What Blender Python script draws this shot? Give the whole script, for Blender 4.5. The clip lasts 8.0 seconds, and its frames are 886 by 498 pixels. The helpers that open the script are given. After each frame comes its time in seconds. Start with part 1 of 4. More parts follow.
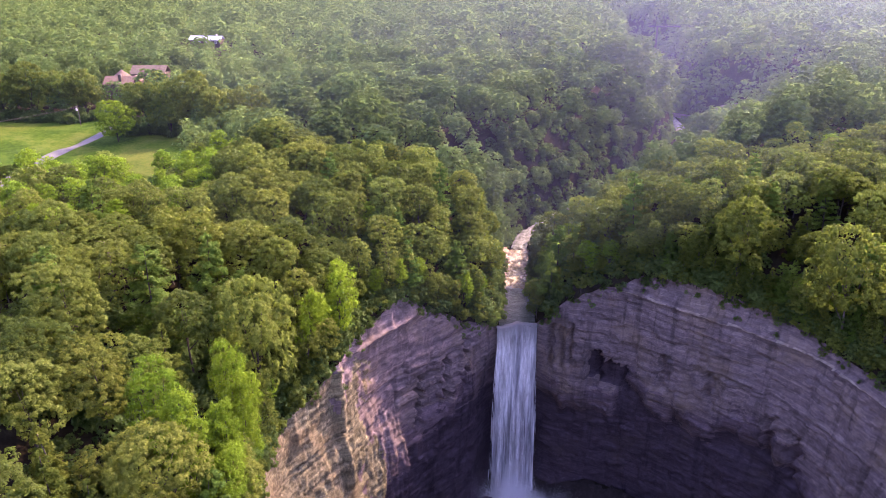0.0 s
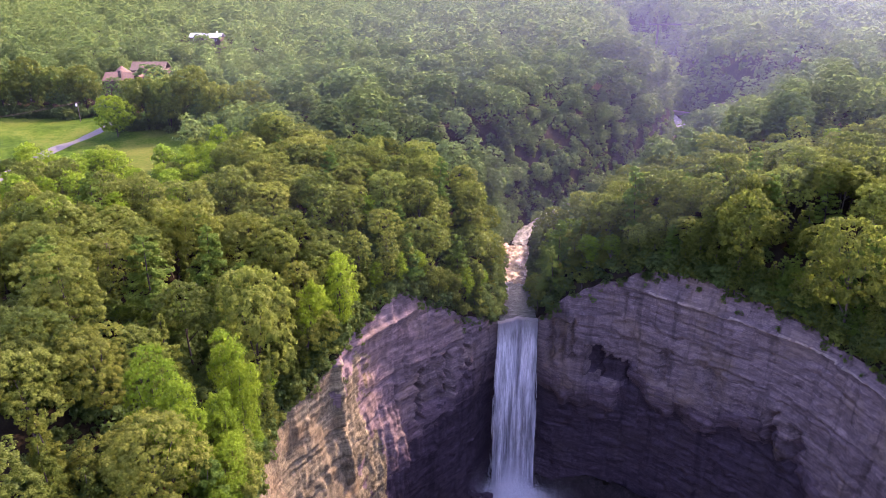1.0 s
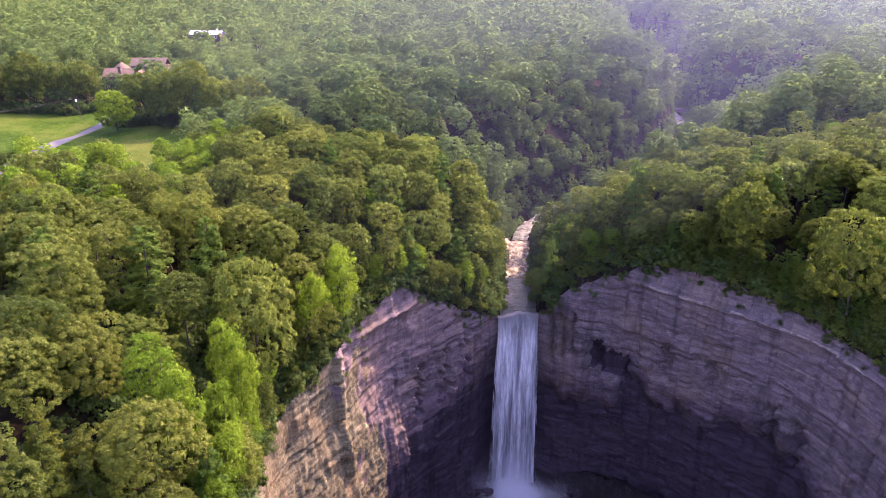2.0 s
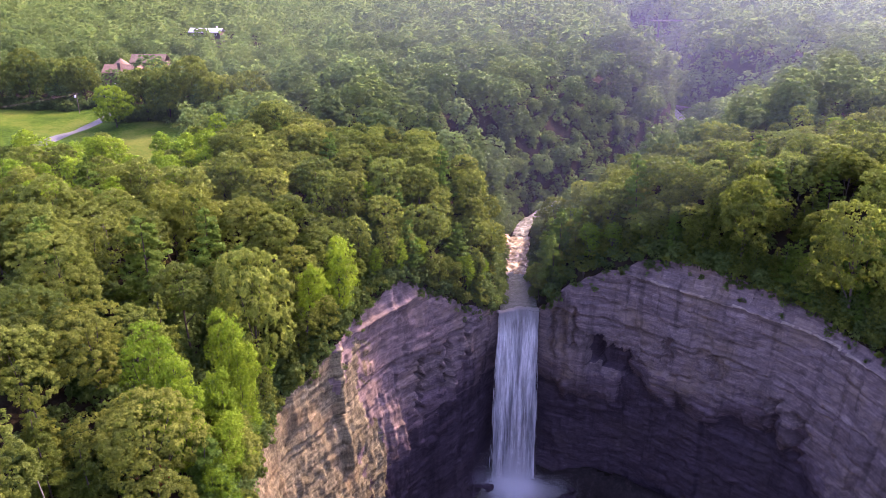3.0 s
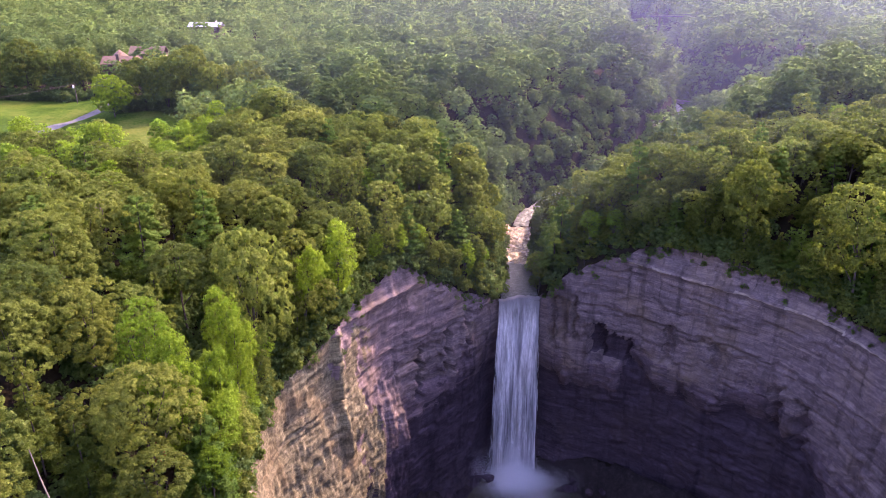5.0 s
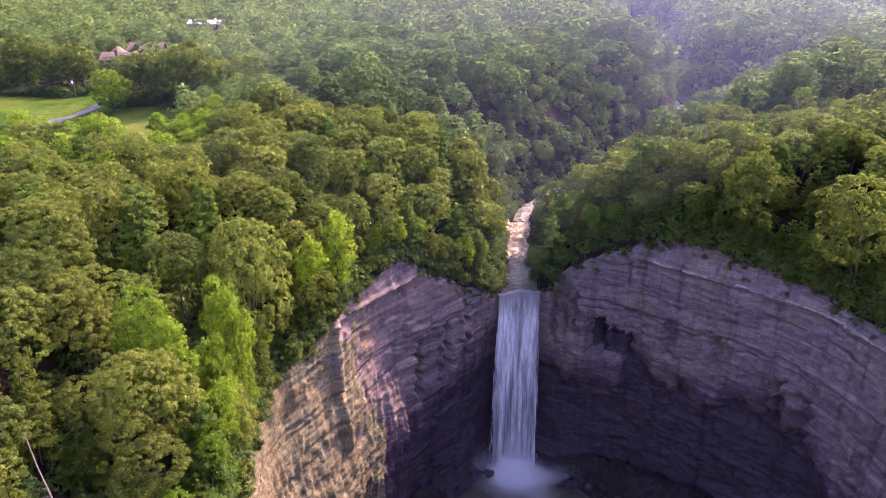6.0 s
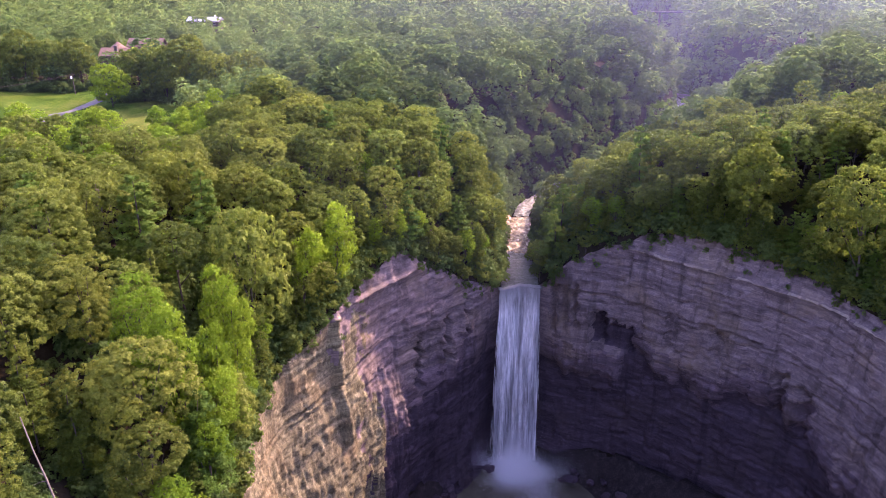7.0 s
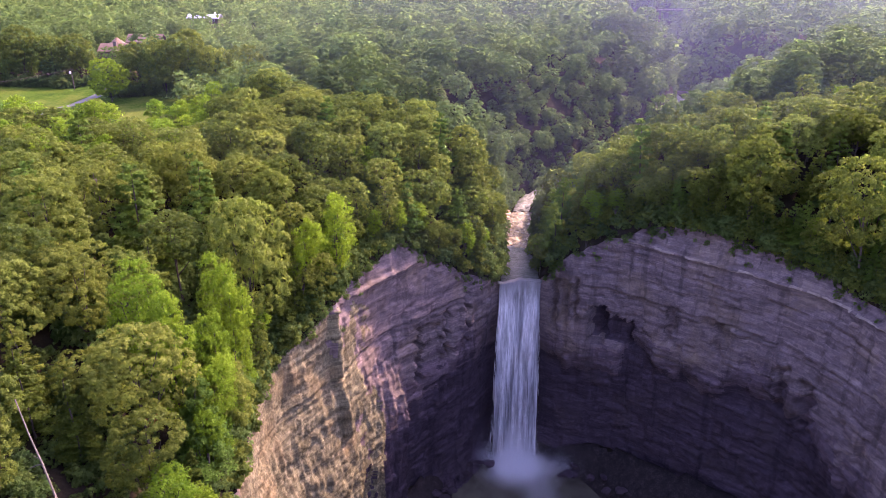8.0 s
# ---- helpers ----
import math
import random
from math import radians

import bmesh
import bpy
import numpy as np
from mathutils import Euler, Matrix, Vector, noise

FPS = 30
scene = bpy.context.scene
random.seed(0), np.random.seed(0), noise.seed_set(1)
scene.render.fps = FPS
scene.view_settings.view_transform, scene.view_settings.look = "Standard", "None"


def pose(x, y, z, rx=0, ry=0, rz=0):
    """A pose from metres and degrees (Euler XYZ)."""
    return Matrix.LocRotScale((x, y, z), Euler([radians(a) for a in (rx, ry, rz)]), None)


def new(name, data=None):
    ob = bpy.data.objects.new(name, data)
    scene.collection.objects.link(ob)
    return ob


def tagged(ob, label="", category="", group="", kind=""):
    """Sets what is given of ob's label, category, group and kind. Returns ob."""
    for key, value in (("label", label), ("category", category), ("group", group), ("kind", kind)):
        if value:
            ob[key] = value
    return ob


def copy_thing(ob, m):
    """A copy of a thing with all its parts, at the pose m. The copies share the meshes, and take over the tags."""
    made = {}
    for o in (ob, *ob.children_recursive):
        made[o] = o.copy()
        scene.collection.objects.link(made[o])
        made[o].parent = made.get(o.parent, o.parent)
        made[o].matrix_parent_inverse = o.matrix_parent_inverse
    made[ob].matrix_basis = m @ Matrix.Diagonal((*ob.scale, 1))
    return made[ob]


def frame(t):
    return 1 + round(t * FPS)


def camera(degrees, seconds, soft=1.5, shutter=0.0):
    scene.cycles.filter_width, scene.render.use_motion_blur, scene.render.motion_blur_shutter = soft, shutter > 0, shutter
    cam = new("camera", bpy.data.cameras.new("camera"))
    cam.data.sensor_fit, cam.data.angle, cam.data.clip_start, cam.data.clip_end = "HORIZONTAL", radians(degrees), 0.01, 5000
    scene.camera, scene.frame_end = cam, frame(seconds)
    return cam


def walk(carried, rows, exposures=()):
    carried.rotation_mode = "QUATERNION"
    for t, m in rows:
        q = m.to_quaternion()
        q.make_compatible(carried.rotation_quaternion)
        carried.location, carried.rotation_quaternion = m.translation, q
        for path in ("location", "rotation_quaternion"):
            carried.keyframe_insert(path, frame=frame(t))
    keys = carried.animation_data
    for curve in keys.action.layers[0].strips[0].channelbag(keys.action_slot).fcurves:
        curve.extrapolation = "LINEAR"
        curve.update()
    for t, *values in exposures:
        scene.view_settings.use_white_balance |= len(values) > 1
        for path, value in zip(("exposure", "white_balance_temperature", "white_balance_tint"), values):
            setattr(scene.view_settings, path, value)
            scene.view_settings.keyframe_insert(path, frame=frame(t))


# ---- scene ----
cam = camera(64.2, 8.0, 0.85)
METRES, EYE, TILT, LEAN, TURN = 16.5, 176.3, -22.5, 0.0, 0.0
ROWS = [
    (0.0, 0.0, 0.0, 0.0, -0.0, 0.0, 0.0),
    (0.5, -0.0005, 0.0217, -0.0518, 0.03, -0.01, -0.0),
    (1.0, -0.0014, 0.0444, -0.1052, 0.03, 0.01, -0.02),
    (1.5, 0.0008, 0.0666, -0.1604, 0.05, 0.02, -0.03),
    (3.0, -0.0023, 0.1359, -0.331, 0.06, 0.06, -0.05),
    (3.5, -0.0032, 0.1601, -0.3883, 0.06, 0.1, -0.06),
    (4.0, -0.0047, 0.1853, -0.4442, 0.06, 0.07, -0.04),
    (4.5, -0.0046, 0.2093, -0.5039, 0.07, 0.08, -0.06),
    (6.0, -0.0073, 0.2846, -0.6843, 0.02, 0.12, -0.05),
    (6.5, -0.0095, 0.3107, -0.7438, 0.03, 0.16, -0.04),
    (7.0, -0.0115, 0.3367, -0.8011, 0.03, 0.13, -0.04),
    (7.5, -0.0107, 0.3609, -0.8587, 0.04, 0.17, -0.04),
    (8.0, -0.0082, 0.3831, -0.9231, 0.03, 0.15, -0.05),
]
walk(cam, [(t, pose(0, 0, EYE, TILT, LEAN, TURN) @ pose(METRES * x, METRES * y, METRES * z, 90 + pitch, roll, yaw)) for t, x, y, z, yaw, pitch, roll in ROWS],
     [(0.0, 2.86, 6300, 62), (8.0, 2.82, 6300, 62)])

# ---- world and sun ----
SUN_AZ, SUN_EL = radians(45), radians(41)          # azimuth from +y towards +x
world = bpy.data.worlds.new("sky")
scene.world = world
world.use_nodes = True
wn = world.node_tree
sky = wn.nodes.new("ShaderNodeTexSky")
sky.sky_type = "NISHITA"
sky.sun_disc = False
sky.sun_elevation, sky.sun_rotation = SUN_EL, SUN_AZ
sky.dust_density = 2.5
wn.links.new(sky.outputs[0], wn.nodes["Background"].inputs[0])
wn.nodes["Background"].inputs[1].default_value = 0.15
sun_data = bpy.data.lights.new("sun", "SUN")
sun_data.energy, sun_data.angle, sun_data.color = 2.05, radians(0.6), (1.0, 0.84, 0.48)
sun = new("sun", sun_data)
to_sun = Vector((math.sin(SUN_AZ) * math.cos(SUN_EL), math.cos(SUN_AZ) * math.cos(SUN_EL), math.sin(SUN_EL)))
sun.matrix_world = Matrix.Translation((300, 300, 500)) @ to_sun.to_track_quat("Z", "Y").to_matrix().to_4x4()

# ---- materials ----


class Nodes:
    """Short hand for building a node material."""

    def __init__(self, name):
        self.mat = bpy.data.materials.new(name)
        self.mat.use_nodes = True
        self.tree = self.mat.node_tree
        self.tree.nodes.clear()
        self.out = self.tree.nodes.new("ShaderNodeOutputMaterial")

    def add(self, kind, **ins):
        n = self.tree.nodes.new("ShaderNode" + kind)
        for key, value in ins.items():
            self.put(n.inputs[key.replace("_", " ")], value)
        return n

    def put(self, socket, value):
        if isinstance(value, bpy.types.NodeSocket):
            self.tree.links.new(value, socket)
        else:
            socket.default_value = value

    def noise(self, vector, scale, detail=4.0, rough=0.55):
        return self.add("TexNoise", Vector=vector, Scale=scale, Detail=detail, Roughness=rough).outputs["Fac"]

    def ramp(self, fac, *stops):
        n = self.add("ValToRGB", Fac=fac)
        els = n.color_ramp.elements
        while len(els) < len(stops):
            els.new(0.5)
        for e, (p, c) in zip(els, stops):
            e.position = p
            e.color = (*c, 1) if len(c) == 3 else c
        return n.outputs["Color"]

    def mix(self, fac, a, b, blend="MIX"):
        n = self.tree.nodes.new("ShaderNodeMix")
        n.data_type, n.blend_type = "RGBA", blend
        self.put(n.inputs[0], fac)
        for sock, v in ((n.inputs[6], a), (n.inputs[7], b)):
            self.put(sock, (*v, 1) if isinstance(v, tuple) and len(v) == 3 else v)
        return n.outputs[2]

    def math(self, op, a, b=0.5, c=0.5):
        n = self.tree.nodes.new("ShaderNodeMath")
        n.operation = op
        for i, v in enumerate((a, b, c)):
            self.put(n.inputs[i], v)
        return n.outputs[0]

    def position(self, sx=1.0, sy=1.0, sz=1.0):
        g = self.add("NewGeometry")
        m = self.add("Mapping", Vector=g.outputs["Position"])
        m.inputs["Scale"].default_value = (sx, sy, sz)
        return m.outputs["Vector"]

    def local(self, sx=1.0, sy=1.0, sz=1.0):
        g = self.add("TexCoord")
        m = self.add("Mapping", Vector=g.outputs["Object"])
        m.inputs["Scale"].default_value = (sx, sy, sz)
        return m.outputs["Vector"]

    def bump(self, height, strength=0.5, distance=0.1):
        return self.add("Bump", Height=height, Strength=strength, Distance=distance).outputs["Normal"]

    def done(self, shader):
        self.tree.links.new(shader.outputs[0], self.out.inputs["Surface"])
        return self.mat

    def surface(self, color, rough=0.8, normal=None, metal=0.0):
        n = self.add("BsdfPrincipled", Roughness=rough, Metallic=metal)
        n.inputs["Specular IOR Level"].default_value = 0.02 if rough >= 0.9 else 0.12 if rough > 0.7 else 0.5
        self.put(n.inputs["Base Color"], (*color, 1) if isinstance(color, tuple) else color)
        if normal is not None:
            self.put(n.inputs["Normal"], normal)
        return self.done(n)


def leaf_material(name, dark, light, through_leaf, joined=False, sheen=0.03):
    """Foliage: diffuse and translucent leaves whose colour varies from tree to tree and from spray to spray."""
    k = Nodes(name)
    if joined:
        tree_tone = k.add("Attribute")
        tree_tone.attribute_name = "tone"
        tone = tree_tone.outputs["Fac"]
    else:
        tone = k.add("ObjectInfo").outputs["Random"]
    spray = k.add("NewGeometry").outputs["Random Per Island"]
    patch = k.noise(k.position(), 0.35, 2.0)
    f = k.math("ADD", k.math("MULTIPLY", tone, 0.62), k.math("MULTIPLY", k.math("SUBTRACT", spray, 0.12), 0.2 if joined else 0.42))
    f = k.math("ADD", f, k.math("MULTIPLY", k.math("SUBTRACT", patch, 0.4), 0.4))
    color = k.ramp(f, (0.1, dark), (0.55, tuple((a + b) / 2 for a, b in zip(dark, light))), (0.95, light))
    hue = k.math("FRACT", k.math("MULTIPLY", tone, 7.31))
    color = k.mix(k.math("MULTIPLY", hue, 0.6), color, k.mix(1.0, color, (1.36, 1.03, 0.85), "MULTIPLY"))
    leafy = k.noise(k.position(), 3.4, 3.0, 0.7)
    color = k.mix(1.0, color, k.ramp(leafy, (0.3, (0.5, 0.5, 0.5)), (0.7, (1.45, 1.45, 1.45))), "MULTIPLY")
    bump = k.bump(leafy, 1.0, 0.3)
    d = k.add("BsdfDiffuse", Color=color, Normal=bump)
    t = k.add("BsdfTranslucent", Color=k.mix(0.5, color, through_leaf), Normal=bump)
    g = k.add("BsdfGlossy", Roughness=0.62, Color=(0.8, 0.85, 0.9, 1), Normal=bump)
    m = k.add("MixShader", Fac=0.5)
    k.put(m.inputs[1], d.outputs[0]), k.put(m.inputs[2], t.outputs[0])
    gloss = k.math("MULTIPLY", k.add("Fresnel", IOR=1.38, Normal=bump).outputs[0], sheen)
    m2 = k.add("MixShader", Fac=gloss)
    k.put(m2.inputs[1], m.outputs[0]), k.put(m2.inputs[2], g.outputs[0])
    return k.done(m2)


LEAF_BROAD = leaf_material("broad_leaves", (0.028, 0.052, 0.012), (0.133, 0.184, 0.031), (0.238, 0.345, 0.036))
LEAF_LIGHT = leaf_material("light_leaves", (0.065, 0.14, 0.01), (0.14, 0.25, 0.016), (0.24, 0.4, 0.018))
LEAF_NEEDLE = leaf_material("needles", (0.03, 0.06, 0.01), (0.1, 0.145, 0.02), (0.17, 0.235, 0.022))
LEAF_RUST = leaf_material("withered_leaves", (0.12, 0.05, 0.02), (0.22, 0.1, 0.04), (0.25, 0.1, 0.03))
LEAF_PINE = leaf_material("pine_needles", (0.042, 0.1, 0.016), (0.1, 0.185, 0.028), (0.16, 0.29, 0.028))
LEAF_WOODS = leaf_material("woods_leaves", (0.028, 0.06, 0.018), (0.099, 0.164, 0.042), (0.18, 0.3, 0.056), joined=True, sheen=0.025)


def bark_material():
    k = Nodes("bark")
    n = k.noise(k.local(6, 6, 1.2), 2.0, 6)
    return k.surface(k.ramp(n, (0.3, (0.03, 0.025, 0.02)), (0.7, (0.1, 0.085, 0.07))), 0.95, k.bump(n, 0.8, 0.05))


def dead_wood_material():
    k = Nodes("dead_wood")
    n = k.noise(k.local(8, 8, 1), 2.0, 6)
    return k.surface(k.ramp(n, (0.3, (0.08, 0.065, 0.05)), (0.7, (0.18, 0.15, 0.12))), 0.9, k.bump(n, 0.6, 0.05))


def rock_material(name, lo, mid, hi, stain, wet, crumb=0.0):
    """Thin-bedded shale and siltstone: fine beds, blotches, rusty stains and cracks."""
    k = Nodes(name)
    beds = k.noise(k.position(0.025, 0.025, 1.6), 1.0, 7, 0.7)
    fine = k.noise(k.position(0.12, 0.12, 5.0), 1.0, 5, 0.7)
    blot = k.noise(k.position(), 0.09, 6, 0.6)
    grain = k.noise(k.position(), 1.6, 8, 0.7)
    streak = k.noise(k.position(0.35, 0.35, 0.03), 1.0, 5, 0.6)
    f = k.math("ADD", k.math("MULTIPLY", beds, 0.45), k.math("MULTIPLY", fine, 0.2))
    f = k.math("ADD", f, k.math("MULTIPLY", grain, 0.35))
    color = k.ramp(f, (0.37, lo), (0.5, mid), (0.64, hi))
    color = k.mix(k.math("MULTIPLY", k.ramp(blot, (0.5, (0, 0, 0)), (0.68, (1, 1, 1))), 0.55), color, stain)
    color = k.mix(k.math("MULTIPLY", k.ramp(streak, (0.54, (0, 0, 0)), (0.66, (1, 1, 1))), wet), color, tuple(c * 0.35 for c in lo))
    cells = []
    for wide, high, seed in ((0.16, 0.42, 0.0), (0.5, 1.5, 7.3)):
        cell = k.add("TexVoronoi", Vector=k.position(wide, wide, high), Scale=1.0, Randomness=0.85)
        cell.distance = "CHEBYCHEV"
        cells.append(k.add("SeparateColor", Color=cell.outputs["Color"]).outputs[0])
    block = k.math("ADD", k.math("MULTIPLY", cells[0], 0.5), k.math("MULTIPLY", cells[1], 0.5))
    color = k.mix(1.0, color, k.ramp(block, (0.15, (0.74, 0.74, 0.75)), (0.85, (1.2, 1.19, 1.17))), "MULTIPLY")
    crisp = k.noise(k.position(1.0, 1.0, 2.2), 3.5, 6, 0.75)
    if crumb:
        bits = k.noise(k.position(1.0, 1.0, 0.4), 1.7, 7, 0.8)
        color = k.mix(crumb, color, k.mix(1.0, color, k.ramp(bits, (0.4, (0.35, 0.33, 0.32)), (0.5, (0.95, 0.95, 0.95)), (0.62, (1.7, 1.65, 1.55))), "MULTIPLY"))
    h = k.math("ADD", k.math("MULTIPLY", fine, 0.5), k.math("MULTIPLY", grain, 0.5 + 0.6 * crumb))
    h = k.math("ADD", k.math("ADD", h, k.math("MULTIPLY", block, 0.4)), k.math("MULTIPLY", crisp, 0.4))
    rough = 0.85 - 0.2 * wet
    return k.surface(color, rough, k.bump(h, 1.0, 0.5))


ROCK = rock_material("siltstone", (0.08, 0.059, 0.06), (0.142, 0.106, 0.102), (0.235, 0.184, 0.163), (0.18, 0.13, 0.082), 0.5)
DARK_BED = rock_material("dark_siltstone", (0.062, 0.043, 0.05), (0.1, 0.072, 0.08), (0.17, 0.126, 0.128), (0.11, 0.078, 0.06), 0.6)
PALE_BED = rock_material("pale_hard_bed", (0.17, 0.14, 0.11), (0.26, 0.21, 0.17), (0.36, 0.3, 0.25), (0.2, 0.13, 0.08), 0.3)
# loose brown shale, its tan also painting warm sunlight on the left wall
SUNLIT_CRUMBLED = rock_material("sunlit_crumbled_brown_shale", (0.058, 0.051, 0.032), (0.138, 0.122, 0.07), (0.265, 0.242, 0.14), (0.17, 0.118, 0.058), 0.35, 0.55)
SHALE = rock_material("black_shale", (0.032, 0.023, 0.03), (0.05, 0.036, 0.046), (0.08, 0.059, 0.072), (0.05, 0.037, 0.034), 0.6)


def ground_material():
    k = Nodes("forest_floor")
    a = k.noise(k.position(), 0.25, 6)
    b = k.noise(k.position(), 3.0, 6, 0.7)
    c = k.ramp(k.math("ADD", k.math("MULTIPLY", a, 0.6), k.math("MULTIPLY", b, 0.4)),
               (0.35, (0.009, 0.007, 0.005)), (0.55, (0.02, 0.016, 0.01)), (0.7, (0.03, 0.032, 0.012)))
    return k.surface(c, 0.95, k.bump(b, 0.7, 0.2))


def rubble_material():
    k = Nodes("rubble")
    a = k.noise(k.position(), 0.5, 8, 0.75)
    b = k.noise(k.position(), 2.4, 6, 0.8)
    c = k.ramp(k.math("ADD", k.math("MULTIPLY", a, 0.5), k.math("MULTIPLY", b, 0.5)),
               (0.36, (0.014, 0.012, 0.012)), (0.52, (0.032, 0.026, 0.025)), (0.66, (0.07, 0.058, 0.053)))
    return k.surface(c, 0.9, k.bump(b, 1.0, 0.5))


def grass_material():
    k = Nodes("meadow")
    a = k.noise(k.position(), 0.06, 5)
    b = k.noise(k.position(), 0.9, 7, 0.8)
    c = k.ramp(k.math("ADD", k.math("MULTIPLY", a, 0.5), k.math("MULTIPLY", b, 0.52)),
               (0.4, (0.013, 0.036, 0.003)), (0.5, (0.032, 0.066, 0.005)), (0.62, (0.076, 0.092, 0.016)))
    return k.surface(c, 0.9, k.bump(b, 0.8, 0.25))


def gravel_material():
    k = Nodes("gravel")
    b = k.noise(k.position(), 2.0, 8, 0.7)
    return k.surface(k.ramp(b, (0.3, (0.07, 0.07, 0.068)), (0.7, (0.125, 0.125, 0.12))), 0.95, k.bump(b, 0.5, 0.05))


def pool_material():
    k = Nodes("pool_water")
    a = k.noise(k.position(), 0.12, 4)
    b = k.noise(k.position(1, 1, 1), 1.1, 5)
    c = k.ramp(a, (0.35, (0.055, 0.05, 0.035)), (0.7, (0.09, 0.085, 0.06)))
    return k.surface(c, 0.25, k.bump(b, 0.35, 0.15))


def river_material():
    """Shallow brown water with broken white ripples."""
    k = Nodes("river_water")
    a = k.noise(k.position(0.7, 1.1, 1), 1.0, 6, 0.7)
    b = k.noise(k.position(1.8, 3.0, 1), 1.0, 5, 0.7)
    f = k.math("ADD", k.math("MULTIPLY", a, 0.55), k.math("MULTIPLY", b, 0.45))
    c = k.ramp(f, (0.4, (0.035, 0.04, 0.026)), (0.55, (0.075, 0.084, 0.06)), (0.7, (0.26, 0.29, 0.26)))
    return k.surface(c, 0.45, k.bump(f, 1.0, 0.9))


def rapids_material():
    k = Nodes("rapids")
    a = k.noise(k.position(0.8, 0.6, 0.6), 1.0, 7, 0.75)
    c = k.ramp(a, (0.46, (0.07, 0.046, 0.016)), (0.56, (0.19, 0.14, 0.045)), (0.72, (0.42, 0.47, 0.33)))
    return k.surface(c, 0.45, k.bump(a, 0.9, 0.4))


def fall_material(name, low, high):
    """Falling white water: streaks that part and join, thin in places."""
    k = Nodes(name)
    a = k.noise(k.position(0.75, 0.75, 0.07), 1.0, 6, 0.68)
    b = k.noise(k.position(1.6, 1.6, 0.16), 1.0, 4, 0.6)
    f = k.math("ADD", k.math("MULTIPLY", a, 0.7), k.math("MULTIPLY", b, 0.3))
    color = k.ramp(f, (0.4, (0.48, 0.48, 0.48)), (0.5, (0.7, 0.7, 0.7)), (0.6, (0.92, 0.92, 0.92)))
    wide = k.noise(k.position(0.34, 0.34, 0.012), 1.0, 3, 0.5)
    color = k.mix(1.0, color, k.ramp(wide, (0.4, (0.48, 0.48, 0.5)), (0.56, (1.12, 1.12, 1.1))), "MULTIPLY")
    z = k.add("SeparateXYZ", Vector=k.add("NewGeometry").outputs["Position"]).outputs["Z"]
    lip = k.add("MapRange", Value=z)
    lip.inputs["From Min"].default_value, lip.inputs["From Max"].default_value = 57.0, 66.5
    color = k.mix(lip.outputs[0], color, (0.27, 0.255, 0.24))
    d = k.add("BsdfDiffuse", Color=color, Normal=k.bump(f, 0.3, 0.3))
    t = k.add("BsdfTranslucent", Color=color)
    m = k.add("MixShader", Fac=0.45)
    k.put(m.inputs[1], d.outputs[0]), k.put(m.inputs[2], t.outputs[0])
    clear = k.add("BsdfTransparent")
    m2 = k.add("MixShader", Fac=k.math("MAXIMUM", k.ramp(f, (0.38, (low, low, low)), (0.56, (high, high, high))), k.math("MULTIPLY", lip.outputs[0], 1.6)))
    k.put(m2.inputs[1], clear.outputs[0]), k.put(m2.inputs[2], m.outputs[0])
    return k.done(m2)


def spray_material(name, amount):
    """Fine drops in the air, half seen through."""
    k = Nodes(name)
    d = k.add("BsdfDiffuse", Color=(0.97, 0.97, 0.97, 1))
    t = k.add("BsdfTranslucent", Color=(0.97, 0.97, 0.97, 1))
    m = k.add("MixShader", Fac=0.5)
    k.put(m.inputs[1], d.outputs[0]), k.put(m.inputs[2], t.outputs[0])
    m2 = k.add("MixShader", Fac=amount)
    k.put(m2.inputs[1], k.add("BsdfTransparent").outputs[0]), k.put(m2.inputs[2], m.outputs[0])
    return k.done(m2)


def plain_material(name, color, rough=0.8, metal=0.0, vary=0.25, scale=2.0):
    k = Nodes(name)
    n = k.noise(k.local(), scale, 6, 0.65)
    c = k.ramp(n, (0.3, tuple(v * (1 - vary) for v in color)), (0.7, tuple(min(1, v * (1 + vary)) for v in color)))
    return k.surface(c, rough, k.bump(n, 0.3, 0.03), metal)


BARK, DEAD_WOOD = bark_material(), dead_wood_material()
FLOOR, GRASS, GRAVEL, RUBBLE = ground_material(), grass_material(), gravel_material(), rubble_material()
POOL, RIVER, RAPIDS = pool_material(), river_material(), rapids_material()
FALL, FALL_THIN = fall_material("white_water", 0.8, 1.0), fall_material("thin_water", 0.0, 0.6)
SPRAY = spray_material("spray", 0.45)

# ---- the lie of the land ----


def smooth(v, a, b):
    t = np.clip((v - a) / (b - a), 0, 1)
    return t * t * (3 - 2 * t)


def chaikin(pts, times=2):
    p = np.array(pts, float)
    for _ in range(times):
        q = np.empty((2 * len(p) - 2, p.shape[1]))
        q[0::2] = 0.75 * p[:-1] + 0.25 * p[1:]
        q[1::2] = 0.25 * p[:-1] + 0.75 * p[1:]
        p = np.vstack([p[:1], q, p[-1:]])
    return p


def resample(p, step):
    d = np.r_[0, np.cumsum(np.hypot(*np.diff(p[:, :2], axis=0).T))]
    s = np.arange(0, d[-1], step)
    return np.stack([np.interp(s, d, p[:, i]) for i in range(p.shape[1])], 1), s


